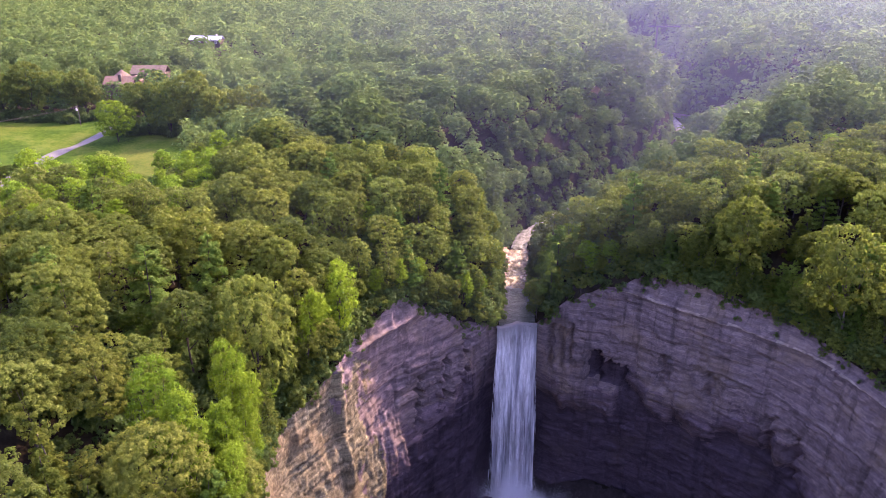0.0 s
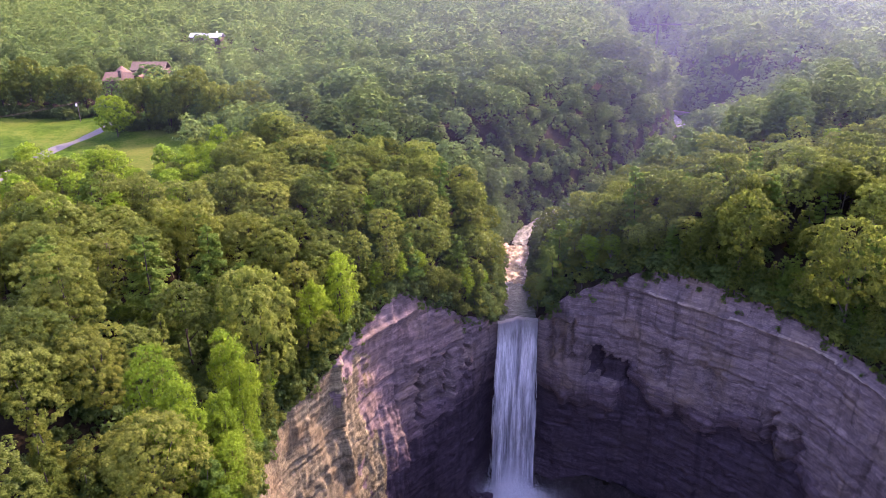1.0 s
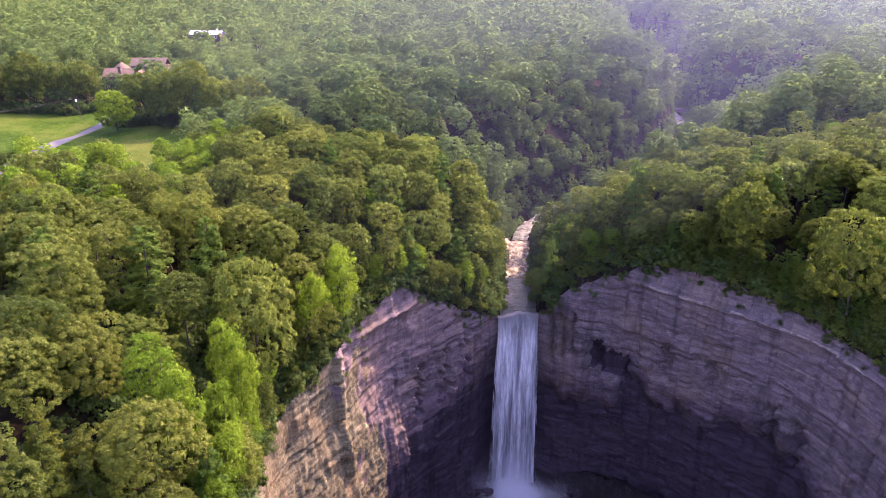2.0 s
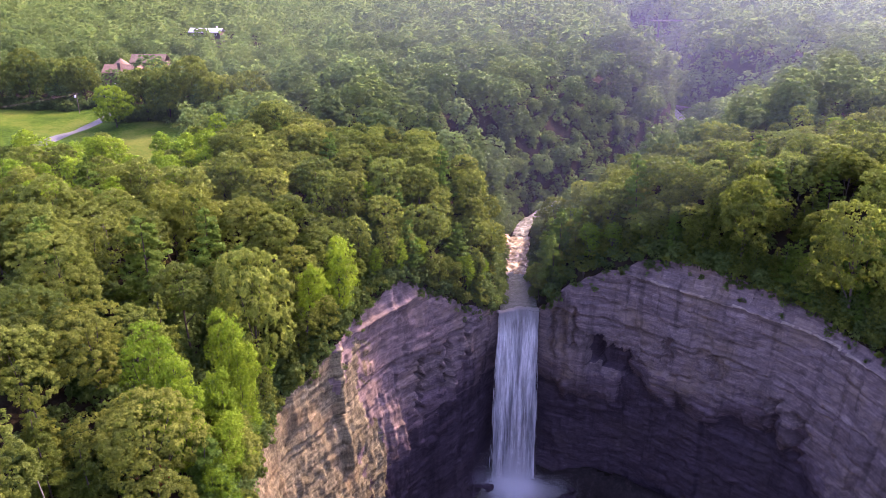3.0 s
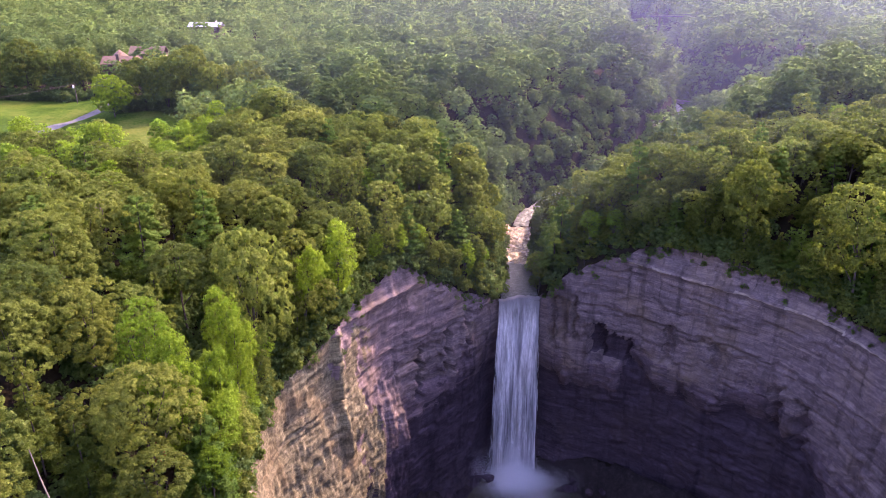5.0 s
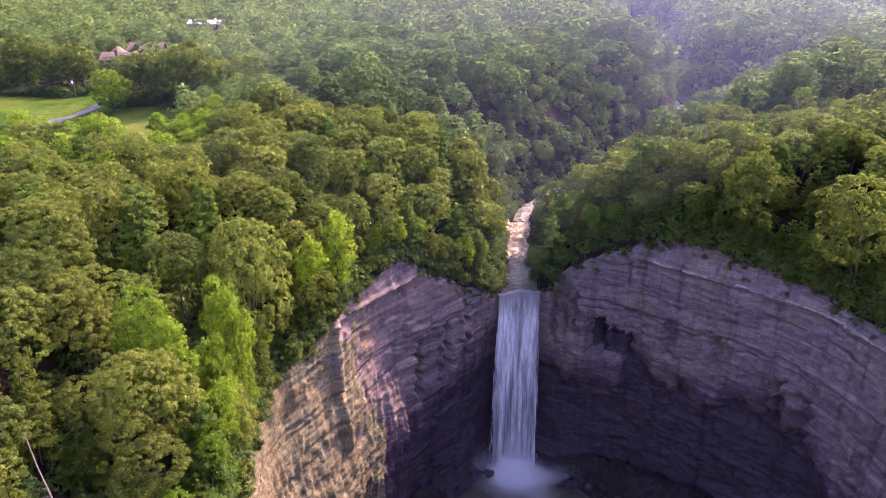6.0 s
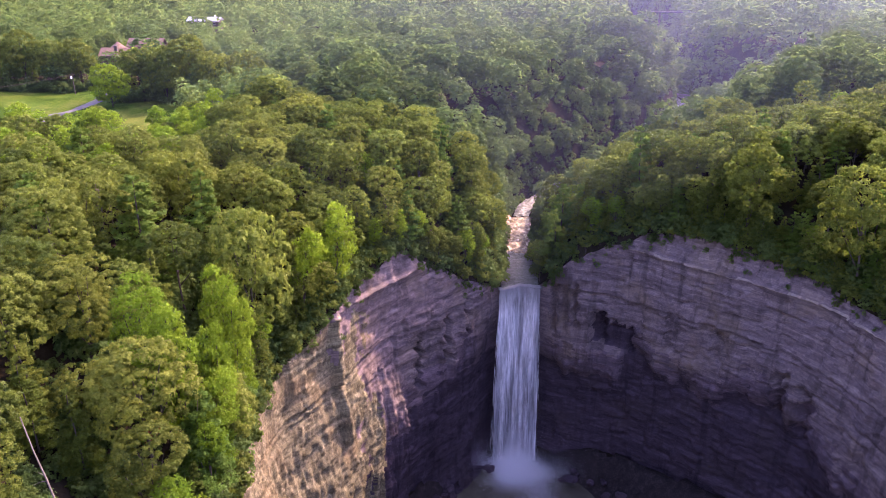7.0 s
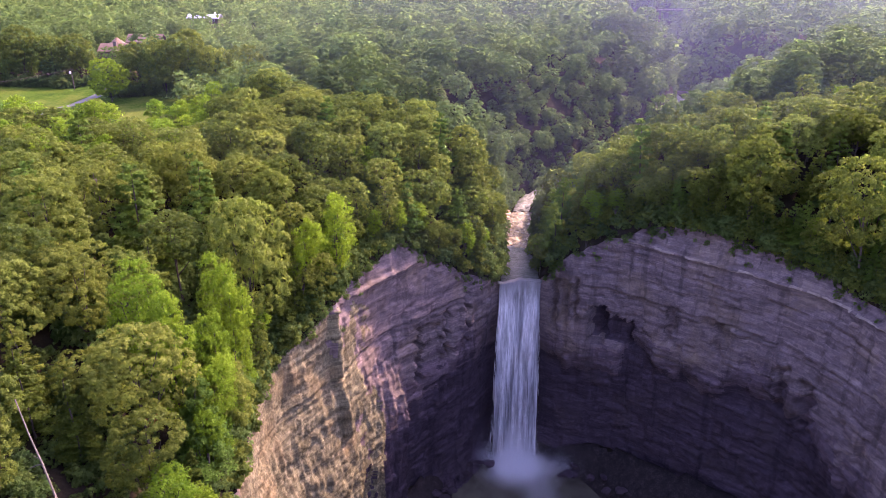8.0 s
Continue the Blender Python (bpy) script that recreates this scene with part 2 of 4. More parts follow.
def nearest(px, py, line):
    """Distance to a polyline of x, y, value rows, the value there, and the signed side (left positive)."""
    shape = px.shape
    px, py = px.ravel(), py.ravel()
    best = np.full(px.shape, 1e18)
    val = np.zeros(px.shape)
    side = np.zeros(px.shape)
    for a, b in zip(line[:-1], line[1:]):
        dx, dy = b[0] - a[0], b[1] - a[1]
        t = np.clip(((px - a[0]) * dx + (py - a[1]) * dy) / (dx * dx + dy * dy), 0, 1)
        ex, ey = px - a[0] - t * dx, py - a[1] - t * dy
        d2 = ex * ex + ey * ey
        m = d2 < best
        best[m] = d2[m]
        val[m] = (a[2] + t * (b[2] - a[2]))[m]
        side[m] = (dx * ey - dy * ex)[m]
    return np.sqrt(best).reshape(shape), val.reshape(shape), side.reshape(shape)


# rim of the great bowl, from the near left round by the crest of the falls to the near right: x, y, height of the rim
RIM = chaikin([(-90, -260, 92), (-52, -90, 88), (-36, 0, 84), (-31, 50, 82), (-32, 80, 82), (-36, 108, 80), (-37, 126, 80),
               (-32, 135, 83), (-26, 145, 86), (-20.5, 160, 89.5), (-10, 173.5, 91.5), (-1, 182.5, 81), (9, 192, 72), (15.5, 199, 68),
               (17.5, 201.5, 65.2), (30.3, 203, 65.2), (32, 201.5, 68), (37, 199.5, 75), (46, 196.5, 82), (57, 190.5, 88.5), (65, 183, 91),
               (73, 175.5, 91.5), (80, 169, 91), (87, 162, 90), (93, 152.5, 88.8), (98, 139, 87.5), (101, 118, 86.5), (101, 88, 85), (96, 45, 82),
               (86, -10, 84), (72, -90, 88), (60, -260, 92)], 2)
# the stream above the falls: x, y, height of its bed
STREAM = chaikin([(24, 196, 65.0), (24.2, 206, 65.4), (25.5, 225, 66), (28, 248, 67), (33, 270, 68), (47, 288, 69), (71, 314, 70), (100, 352, 71),
                  (137, 402, 72), (152, 440, 73), (155, 490, 74), (166, 560, 75), (186, 640, 76), (205, 720, 77), (215, 800, 78), (190, 1000, 80)], 2)
bowl = np.vstack([RIM[:, :2], [(60, -262), (-90, -262)]])


def inside_bowl(px, py):
    res = np.zeros(px.shape, bool)
    j = len(bowl) - 1
    for i in range(len(bowl)):
        xi, yi = bowl[i]
        xj, yj = bowl[j]
        if yi != yj:
            res ^= ((yi > py) != (yj > py)) & (px < (xj - xi) * (py - yi) / (yj - yi) + xi)
        j = i
    return res


def waves(px, py):
    return (1.1 * np.sin(px / 31 + 1.3) * np.cos(py / 37) + 0.7 * np.sin(px / 13 + py / 17) + 0.4 * np.sin(py / 7.3 - px / 9.1))


def land(px, py):
    """Height of the plateau, the wooded slopes and the stream's ravine (without the drop into the bowl), and the distance to the stream."""
    px, py = np.asarray(px, float), np.asarray(py, float)
    plateau = 107.5 + 3.5 * smooth(px, 20, 90) + 3.0 * smooth(py, 330, 700) + waves(px, py)
    d, zs, side = nearest(px, py, STREAM)
    on_right = np.where(side < 0, 1.0, 0.0)
    gentle = on_right * smooth(py, 195, 222) * (1 - smooth(py, 430, 500))
    reach = 20 + 18 * gentle - 10 * (1 - on_right) * smooth(py, 265, 300) * (1 - smooth(py, 420, 480))
    wide = 5.5 + 24 * np.exp(-((py - 440) / 32.0) ** 2) * on_right + 8 * smooth(py, 470, 520)
    e = d - wide
    step = 9 - 5 * gentle
    rise = step * smooth(e, 0, 4.5) + (42 - step) * (1 - np.exp(-np.maximum(e - 1, 0) / reach))
    low = on_right * smooth(py, 235, 262) * (1 - smooth(py, 400, 460))
    rise = rise + low * (3 + 39 * np.clip(e / 72, 0, 1) ** 1.25 - rise) * smooth(e, 0, 4.5)
    ravine = zs + rise + 0.35 * waves(px * 2, py * 2) * smooth(e, 2, 15)
    a, zr, _ = nearest(px, py, RIM)
    a = np.where(inside_bowl(px, py), 0, a)
    slope = zr + np.maximum(plateau - zr, 0) * (1 - np.exp(-a / (21.0 - 7.0 * (px < 0) * (1 - smooth(py, 130, 160))))) + 0.3 * waves(px * 2.3, py * 2.3) * smooth(a, 3, 12)
    return np.minimum(np.minimum(plateau, ravine), slope), d, a


def mesh_of(name, verts, faces, mats, smooth_shade=False):
    """A mesh from numpy arrays; faces all with the same number of corners."""
    me = bpy.data.meshes.new(name)
    verts, faces = np.asarray(verts, np.float32), np.asarray(faces, np.int32)
    me.vertices.add(len(verts))
    me.vertices.foreach_set("co", verts.ravel())
    n, c = faces.shape
    me.loops.add(n * c)
    me.loops.foreach_set("vertex_index", faces.ravel())
    me.polygons.add(n)
    me.polygons.foreach_set("loop_start", np.arange(0, n * c, c, dtype=np.int32))
    me.update(calc_edges=True)
    for m in (mats if isinstance(mats, (list, tuple)) else [mats]):
        me.materials.append(m)
    if smooth_shade:
        me.shade_smooth()
    return me


def grid_faces(rows, cols):
    i = np.arange(rows * cols).reshape(rows, cols)
    return np.stack([i[:-1, :-1], i[:-1, 1:], i[1:, 1:], i[1:, :-1]], -1).reshape(-1, 4)


def part(name, data, parent, label="", m=None):
    """Links a mesh (or a bmesh already made into one) as one part under a thing or a part."""
    ob = new(name, data)
    ob.parent = parent
    if m is not None:
        ob.matrix_basis = m
    if label:
        ob["label"] = label
    return ob


def axis(lo, hi, step, far, grow=1.25):
    mid = list(np.arange(lo, hi + step / 2, step))
    up, s = [], step
    while (mid + up)[-1] < far:
        s *= grow
        up.append((mid + up)[-1] + s)
    down, s = [], step
    while (down[-1] if down else lo) > -far:
        s *= grow
        down.append((down[-1] if down else lo) - s)
    return np.array(down[::-1] + mid + up)


def build_ground():
    xs, ys = axis(-150, 180, 2.2, 4500), axis(40, 460, 2.2, 4500)
    gx, gy = np.meshgrid(xs, ys)
    h, d, a = land(gx, gy)
    floor_z = -1.5 + 0.5 * waves(gx * 1.5, gy * 1.5)
    da, _, _ = nearest(gx, gy, RIM)
    ins = inside_bowl(gx, gy)
    pool = np.hypot(gx - 24, (gy - 178) * 0.9)
    talus = 13 * np.exp(-da / 9.0) + 3 * smooth(pool, 28, 45) * (1 + 0.4 * np.sin(gx / 5) * np.cos(gy / 4))
    low = floor_z + talus * smooth(pool, 16, 34)
    z = np.where(ins | (a < 9), np.where(ins, low, np.minimum(low, 8)), h)
    z = np.where((~ins) & (a < 9) & (d < 40) & (gy > 213), np.where(d < 9, h - 2.5, np.where(a < 9, z, h)), z)
    verts = np.stack([gx, gy, z], -1).reshape(-1, 3)
    ob = new("ground", mesh_of("ground", verts, grid_faces(len(ys), len(xs)), [FLOOR, RUBBLE], True))
    low_face = (ins[:-1, :-1] | ins[1:, 1:]).astype(np.int32).ravel()
    ob.data.polygons.foreach_set("material_index", low_face)
    tagged(ob, "leaf-littered forest floor of the plateau and ravine slopes", "ground", kind="structure")


build_ground()

# ---- the cliff ----
rng = np.random.default_rng(7)


def fbm(x, y, seed, octaves=4):
    """Cheap value noise on a lattice."""
    out = np.zeros_like(x)
    amp, tot = 1.0, 0.0
    for o in range(octaves):
        lat = np.random.default_rng(seed + o).random((64, 64))
        xf, yf = np.floor(x), np.floor(y)
        tx, ty = x - xf, y - yf
        tx, ty = tx * tx * (3 - 2 * tx), ty * ty * (3 - 2 * ty)
        xi, yi = xf.astype(int) % 64, yf.astype(int) % 64
        xj, yj = (xi + 1) % 64, (yi + 1) % 64
        out += amp * ((lat[xi, yi] * (1 - tx) + lat[xj, yi] * tx) * (1 - ty) + (lat[xi, yj] * (1 - tx) + lat[xj, yj] * tx) * ty - 0.5)
        tot += amp
        amp *= 0.5
        x, y = x * 2.03 + 11.7, y * 2.03 + 5.1
    return out / tot * 2


CLIFF_FACE = {}


def build_cliff():
    rim, s = resample(RIM, 0.55)
    keep = (rim[:, 1] > 20)
    rim, s = rim[keep], s[keep]
    tx, ty = np.gradient(rim[:, 0]), np.gradient(rim[:, 1])
    k = np.ones(31) / 31
    pad = lambda v: np.convolve(np.r_[np.full(15, v[0]), v, np.full(15, v[-1])], k, "valid")
    tx, ty = pad(tx), pad(ty)
    ln = np.hypot(tx, ty)
    nx, ny = ty / ln, -tx / ln                       # into the bowl
    n = len(rim)
    zlev = np.arange(-3.0, 94.5, 0.45)
    S, Z = np.meshgrid(s, zlev)
    top = rim[:, 2][None, :] - 1.8 * np.clip(fbm(s / 5.0, s * 0, 97, 3) + 0.25, 0, 1)[None, :] * (np.abs(rim[:, 0] - 24) > 8)[None, :]
    Zc = np.minimum(Z, top)
    depth = np.zeros_like(S)
    left = (rim[:, 0] < -14)[None, :] * smooth(rim[:, 1], 60, 100)[None, :]
    # courses of beds: each juts out or draws back, and shifts a little along the wall
    z0, beds = -4.0, []
    while z0 < 96:
        t = float(rng.choice([0.5, 0.8, 1.3, 2.2, 3.6]))
        beds.append((z0, t, float(rng.normal(0, 0.13))))
        z0 += t
    zz = Zc + 0.3 * fbm(S / 40, Zc / 50, 3, 2)
    for b0, t, out in beds:
        m = (zz >= b0) & (zz < b0 + t)
        depth += m * out * (0.6 + 0.9 * fbm(S / 14 + b0 * 3.1, Zc * 0 + b0, 17, 2))
    # blocks between upright joints
    for lift in range(0, 96, 8):
        hgt = float(rng.uniform(7, 11))
        joints = np.cumsum(rng.uniform(2.0, 9.0, 160)) + s[0]
        offs = rng.normal(0, 0.75, 161)
        idx = np.searchsorted(joints, S + 0.7 * fbm(S / 9, Zc / 6, 29 + lift, 2))
        base = lift + 1.5 * fbm(S / 6, S * 0 + lift, 31, 2)
        depth += ((Zc >= base) & (Zc < base + hgt)) * offs[idx] * 0.5 * (1 - 0.3 * left)
    depth += 1.4 * fbm(S / 22, Zc / 30, 41, 3) + 0.4 * fbm(S / 4, Zc / 7, 51, 4) + 0.2 * fbm(S / 1.2, Zc / 1.0, 61, 3)
    # angular blocks, course by course
    for w, hgt, amp, seed in ((2.6, 1.7, 0.2, 401), (1.1, 0.8, 0.13, 402), (5.5, 3.1, 0.24, 403)):
        row = np.floor((Zc + 0.25 * fbm(S / 12, Zc / 20, seed, 2)) / hgt).astype(int)
        col = np.floor(S / w + 0.37 * row + 0.4 * fbm(S / 3, Zc / 3, seed + 5, 2)).astype(int)
        depth += (amp * (1 - 0.25 * left)) * (np.random.default_rng(seed).random((97, 101))[row % 97, col % 101] - 0.5) * 2
    # soft black shale worn back under the hard beds; the contact rises and falls along the wall
    right = rim[:, 0] > 24
    along = np.where(right, np.interp(rim[:, 0], [24, 48, 54, 56.5, 60, 64, 76, 86, 92, 100], [40, 39, 40, 53, 52, 45, 46, 52, 50, 36]),
                     np.interp(rim[:, 0], [-40, -26, -8, 8, 24], [30, 38, 42, 46, 44]))
    slab = np.random.default_rng(72).uniform(-1.3, 1.3, 400)[np.floor(S / 3.4 + 0.5 * fbm(S / 5, Zc / 6, 73, 2)).astype(int) % 400]
    contact = along[None, :] + 2.5 * fbm(S / 7, S * 0, 71, 4) + slab
    under = smooth(contact - Zc, -2.5, 5.5)
    depth -= under * (3.0 + 1.5 * fbm(S / 12, Zc / 9, 81, 3)) * np.where(right, 1.0, 0.35)[None, :]
    depth += smooth(9 - Zc, 0, 12) * 5
    # a thin hard ledge near the top, crumbling shale sloping back above it, and a deep bedding crack lower down
    ledge = 84 + 0.8 * fbm(S / 18, S * 0, 83, 2)
    depth += 0.9 * np.exp(-((Zc - ledge) / 0.45) ** 2) - 0.42 * np.maximum(Zc - ledge, 0) * (1 - left)
    crack = 66.3 + 0.7 * fbm(S / 20, S * 0, 85, 2)
    depth -= 0.9 * np.exp(-((Zc - crack) / 0.4) ** 2)
    depth += 0.5 * smooth(Zc - crack, 0, 0.5) * smooth(crack + 6 - Zc, 0, 6)
    for lo in (58.5, 64.5, 77.0):
        lv = lo + 1.5 * fbm(S / 15 + lo, S * 0, 87, 3)
        depth -= 0.55 * np.exp(-((Zc - lv) / 0.35) ** 2) * (fbm(S / 9, S * 0 + lo, 88, 2) > -0.25)
    hollow = np.zeros_like(S)
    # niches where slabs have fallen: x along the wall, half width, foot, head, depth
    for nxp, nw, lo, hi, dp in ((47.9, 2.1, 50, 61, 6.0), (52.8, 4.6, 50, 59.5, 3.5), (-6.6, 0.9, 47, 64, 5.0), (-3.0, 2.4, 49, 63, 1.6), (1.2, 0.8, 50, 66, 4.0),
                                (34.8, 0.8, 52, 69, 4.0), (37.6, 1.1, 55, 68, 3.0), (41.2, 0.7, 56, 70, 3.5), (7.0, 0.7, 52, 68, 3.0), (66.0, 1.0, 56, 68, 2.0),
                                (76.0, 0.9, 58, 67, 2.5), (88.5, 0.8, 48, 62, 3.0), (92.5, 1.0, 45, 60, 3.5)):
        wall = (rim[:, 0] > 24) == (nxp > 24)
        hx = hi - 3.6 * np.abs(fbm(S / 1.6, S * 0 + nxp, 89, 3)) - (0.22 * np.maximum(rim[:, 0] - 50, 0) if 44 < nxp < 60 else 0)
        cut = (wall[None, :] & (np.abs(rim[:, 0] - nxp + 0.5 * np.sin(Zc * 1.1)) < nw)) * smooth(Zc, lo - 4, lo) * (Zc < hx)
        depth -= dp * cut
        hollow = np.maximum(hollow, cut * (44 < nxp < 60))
    # ragged weathered buttress on the near left wall
    depth += left * (0.5 * np.abs(fbm(S / 2.2, Zc / 16, 91, 3)) + smooth(70 - Zc, 0, 40) * 5)
    low = left * smooth(74 - Zc, 0, 18)
    depth += low * (1.5 * np.abs(fbm(S / 1.5, Zc / 11, 92, 3)) + 0.45 * fbm(S / 0.9, Zc / 0.9, 93, 3))
    depth += left * 2.2 * np.exp(-((rim[:, 1] - 146) / 1.6) ** 2)[None, :] * smooth(Zc, 40, 60)
    # splash alcove behind the falls
    fall = np.exp(-((rim[:, 0] - 24) / 10.0) ** 2)[None, :] * (rim[:, 1] > 190)[None, :]
    depth = depth * (1 - 0.6 * fall) - fall * (1.6 + 4.0 * smooth(60 - Zc, 0, 12))
    depth -= 0.5 * smooth(Zc - top, -2.5, 0)
    X = rim[:, 0] + nx * depth
    Y = rim[:, 1] + ny * depth
    rows = [np.stack([X, Y, Zc], -1)]
    cap = []
    for back in (0.8, 2.0, 4.0, 7.0, 11.0):
        cx, cy = rim[:, 0] - nx * back, rim[:, 1] - ny * back
        h, d, a = land(cx, cy)
        cap.append(np.stack([cx, cy, np.minimum(h, rim[:, 2] + 14) + 0.12], -1))
    verts = np.concatenate([rows[0], np.array(cap)], 0)
    r = verts.shape[0]
    me = mesh_of("cliff_face", verts.reshape(-1, 3), grid_faces(r, n), [ROCK, SHALE, FLOOR, PALE_BED, DARK_BED, SUNLIT_CRUMBLED])
    fz = (Zc[:-1, :-1] + Zc[1:, 1:]) / 2
    ct = np.broadcast_to(contact, Zc.shape)[:-1, :-1]
    # sunlit part of the left wall, with a ragged edge
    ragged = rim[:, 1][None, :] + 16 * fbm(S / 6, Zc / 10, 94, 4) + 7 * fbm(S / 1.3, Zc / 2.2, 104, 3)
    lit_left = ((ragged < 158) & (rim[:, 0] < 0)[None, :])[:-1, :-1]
    # dark shale below the contact also paints in the weaker skylight down there
    soft = (np.where(right, 5.0, 7.0)[None, :] * (fbm(S / 9, Zc / 1.6, 95, 4) + 0.4 * fbm(S / 2, Zc / 5, 96, 3)))[:-1, :-1]
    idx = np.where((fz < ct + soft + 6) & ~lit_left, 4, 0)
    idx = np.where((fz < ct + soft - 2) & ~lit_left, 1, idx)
    # tan colour over the lit part: loose shale and painted sunlight together
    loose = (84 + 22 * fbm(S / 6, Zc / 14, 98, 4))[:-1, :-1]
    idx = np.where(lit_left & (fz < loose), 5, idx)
    lv = np.broadcast_to(ledge, Zc.shape)[:-1, :-1]
    on_right = np.broadcast_to(rim[:, 0] > 52, Zc.shape)[:-1, :-1]
    gap = fbm(S / 3, S * 0, 99, 2)[:-1, :-1] > -0.12
    idx = np.where(on_right & gap & (np.abs(fz - lv) < 0.24), 3, idx)
    # faces inside the two big niches take the darkest rock colour
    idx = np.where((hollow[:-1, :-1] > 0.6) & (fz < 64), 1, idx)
    flat = np.concatenate([idx, np.full((r - 1 - idx.shape[0], n - 1), 2)], 0)
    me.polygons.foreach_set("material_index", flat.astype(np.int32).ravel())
    me.update()
    ob = new("cliff", me)
    CLIFF_FACE["xyz"] = np.stack([X, Y, Zc], -1)
    CLIFF_FACE["under"] = np.broadcast_to(top, Zc.shape) - Z
    tagged(ob, "curved cliff of thin-bedded grey siltstone above black shale", "cliff", kind="structure")


build_cliff()

# ---- water ----


def ribbon(line, half, step, lift, rough, seed):
    """A strip of water along a line of x, y, z rows."""
    p, s = resample(np.array(line, float), step)
    tx, ty = np.gradient(p[:, 0]), np.gradient(p[:, 1])
    ln = np.hypot(tx, ty)
    nx, ny = -ty / ln, tx / ln
    across = np.linspace(-1, 1, 15)
    w = half(s) if callable(half) else np.full(len(p), half)
    A, _ = np.meshgrid(across, p[:, 0])
    X = p[:, :1] + nx[:, None] * A * w[:, None]
    Y = p[:, 1:2] + ny[:, None] * A * w[:, None]
    Z = p[:, 2:3] + lift + rough * fbm(X / 1.6, Y / 1.6, seed, 3) - 0.25 * A ** 4
    return np.stack([X, Y, Z], -1).reshape(-1, 3), grid_faces(len(p), 15)


def lip_line(x):
    """Where the water leaves the rock, across the notch."""
    return 199.6 + 0.16 * (x - 17) + 2.0 * np.exp(-((x - 24.5) / 3.6) ** 2) + 0.25 * np.sin(x * 1.9)


def build_stream():
    low = [(24, 200.9, 65.75), (24.3, 206, 65.8), (25.0, 218, 66.0), (25.8, 230, 66.2)]
    v, f = ribbon(low, lambda s: 7.0 - 2.2 * smooth(s, 4, 26), 0.35, 0.15, 0.3, 5)
    near = np.clip((205 - v[:, 1]) / (205 - 200.9), 0, 1)
    v[:, 1] -= near * (200.9 - lip_line(v[:, 0]) + 0.1)
    v[:, 2] -= 0.3 * near ** 4
    ob = new("stream", mesh_of("stream", v, f, RIVER, True))
    tagged(ob, "shallow brown stream rippling to the lip of the falls", "stream", kind="structure")
    # steps of rapids, each a little higher
    mid = [(25.8, 228.4, 65.9), (26.3, 235, 67.0), (27.0, 242, 67.3), (27.6, 246.5, 67.6), (28.3, 250, 68.9), (29.6, 258, 69.3)]
    ob = new("rapids", mesh_of("rapids", *ribbon(mid, lambda s: 5.0 - 0.02 * s, 0.4, 0.3, 0.8, 8), RAPIDS, True))
    tagged(ob, "foaming sunlit rapids over tan rock ledges", "rapids", kind="structure")
    up = np.array([(29.6, 257.5, 69.3), (33, 270, 70), (46, 288, 71)] + [(x, y, z + 1.5) for x, y, z in STREAM[24:]])
    ob = new("upper_stream", mesh_of("upper_stream", *ribbon(up, 3.1, 0.8, 0.3, 0.9, 11), RIVER, True))
    tagged(ob, "broken white water of the stream in its ravine", "stream", kind="structure")
    # plunge pool
    t = np.linspace(0, 2 * np.pi, 73)[:-1]
    rings = np.linspace(0.02, 1, 14)
    T, R = np.meshgrid(t, rings)
    X = 24 + R * (34 + 4 * np.sin(3 * T + 1)) * np.cos(T)
    Y = 176 + R * (30 + 3 * np.cos(2 * T)) * np.sin(T)
    Zp = 0.1 * fbm(X / 2, Y / 2, 77, 2) + 0.2
    i = np.arange(T.size).reshape(T.shape)
    j = np.roll(i, -1, 1)
    faces = np.stack([i[:-1], j[:-1], j[1:], i[1:]], -1).reshape(-1, 4)
    ob = new("plunge_pool", mesh_of("plunge_pool", np.stack([X, Y, Zp], -1).reshape(-1, 3), faces, POOL, True))
    tagged(ob, "dark brown plunge pool under the waterfall", "pool", kind="structure")


build_stream()


def strand(x0, x1, lean, out, top, seed, thick=0.5):
    """One curtain of falling water from the lip to the pool."""
    zs = np.r_[np.linspace(-0.05, 0.03, 12), np.linspace(0.04, 1, 66)]
    us = np.linspace(-1, 1, 13)
    U, V = np.meshgrid(us, zs)
    D = np.clip(V, 0, 1)
    cx, hw = (x0 + x1) / 2, (x1 - x0) / 2
    hw = hw * (1 + 0.3 * D)
    X = cx + lean * D + U * hw + (0.15 + 0.4 * D) * fbm(U * 2 + seed, V * 3, seed, 3)
    y_lip = lip_line(X)
    Y = y_lip - out * np.sqrt(D) - V.clip(-0.05, 0) * 32 - thick * np.sqrt(np.clip(1 - U ** 2, 0, 1)) * smooth(D, 0, 0.1)
    Y += (0.1 + 0.4 * D) * fbm(U * 3 + seed, V * 8, seed + 3, 3)
    Z = top - D * (top - 0.5) + 2.0 * V.clip(-0.05, 0) - 0.1 + 0.12 * fbm(X / 1.5, Y / 1.5, seed, 2)
    return mesh_of("strand", np.stack([X, Y, Z], -1).reshape(-1, 3), grid_faces(len(zs), 13), FALL, True)


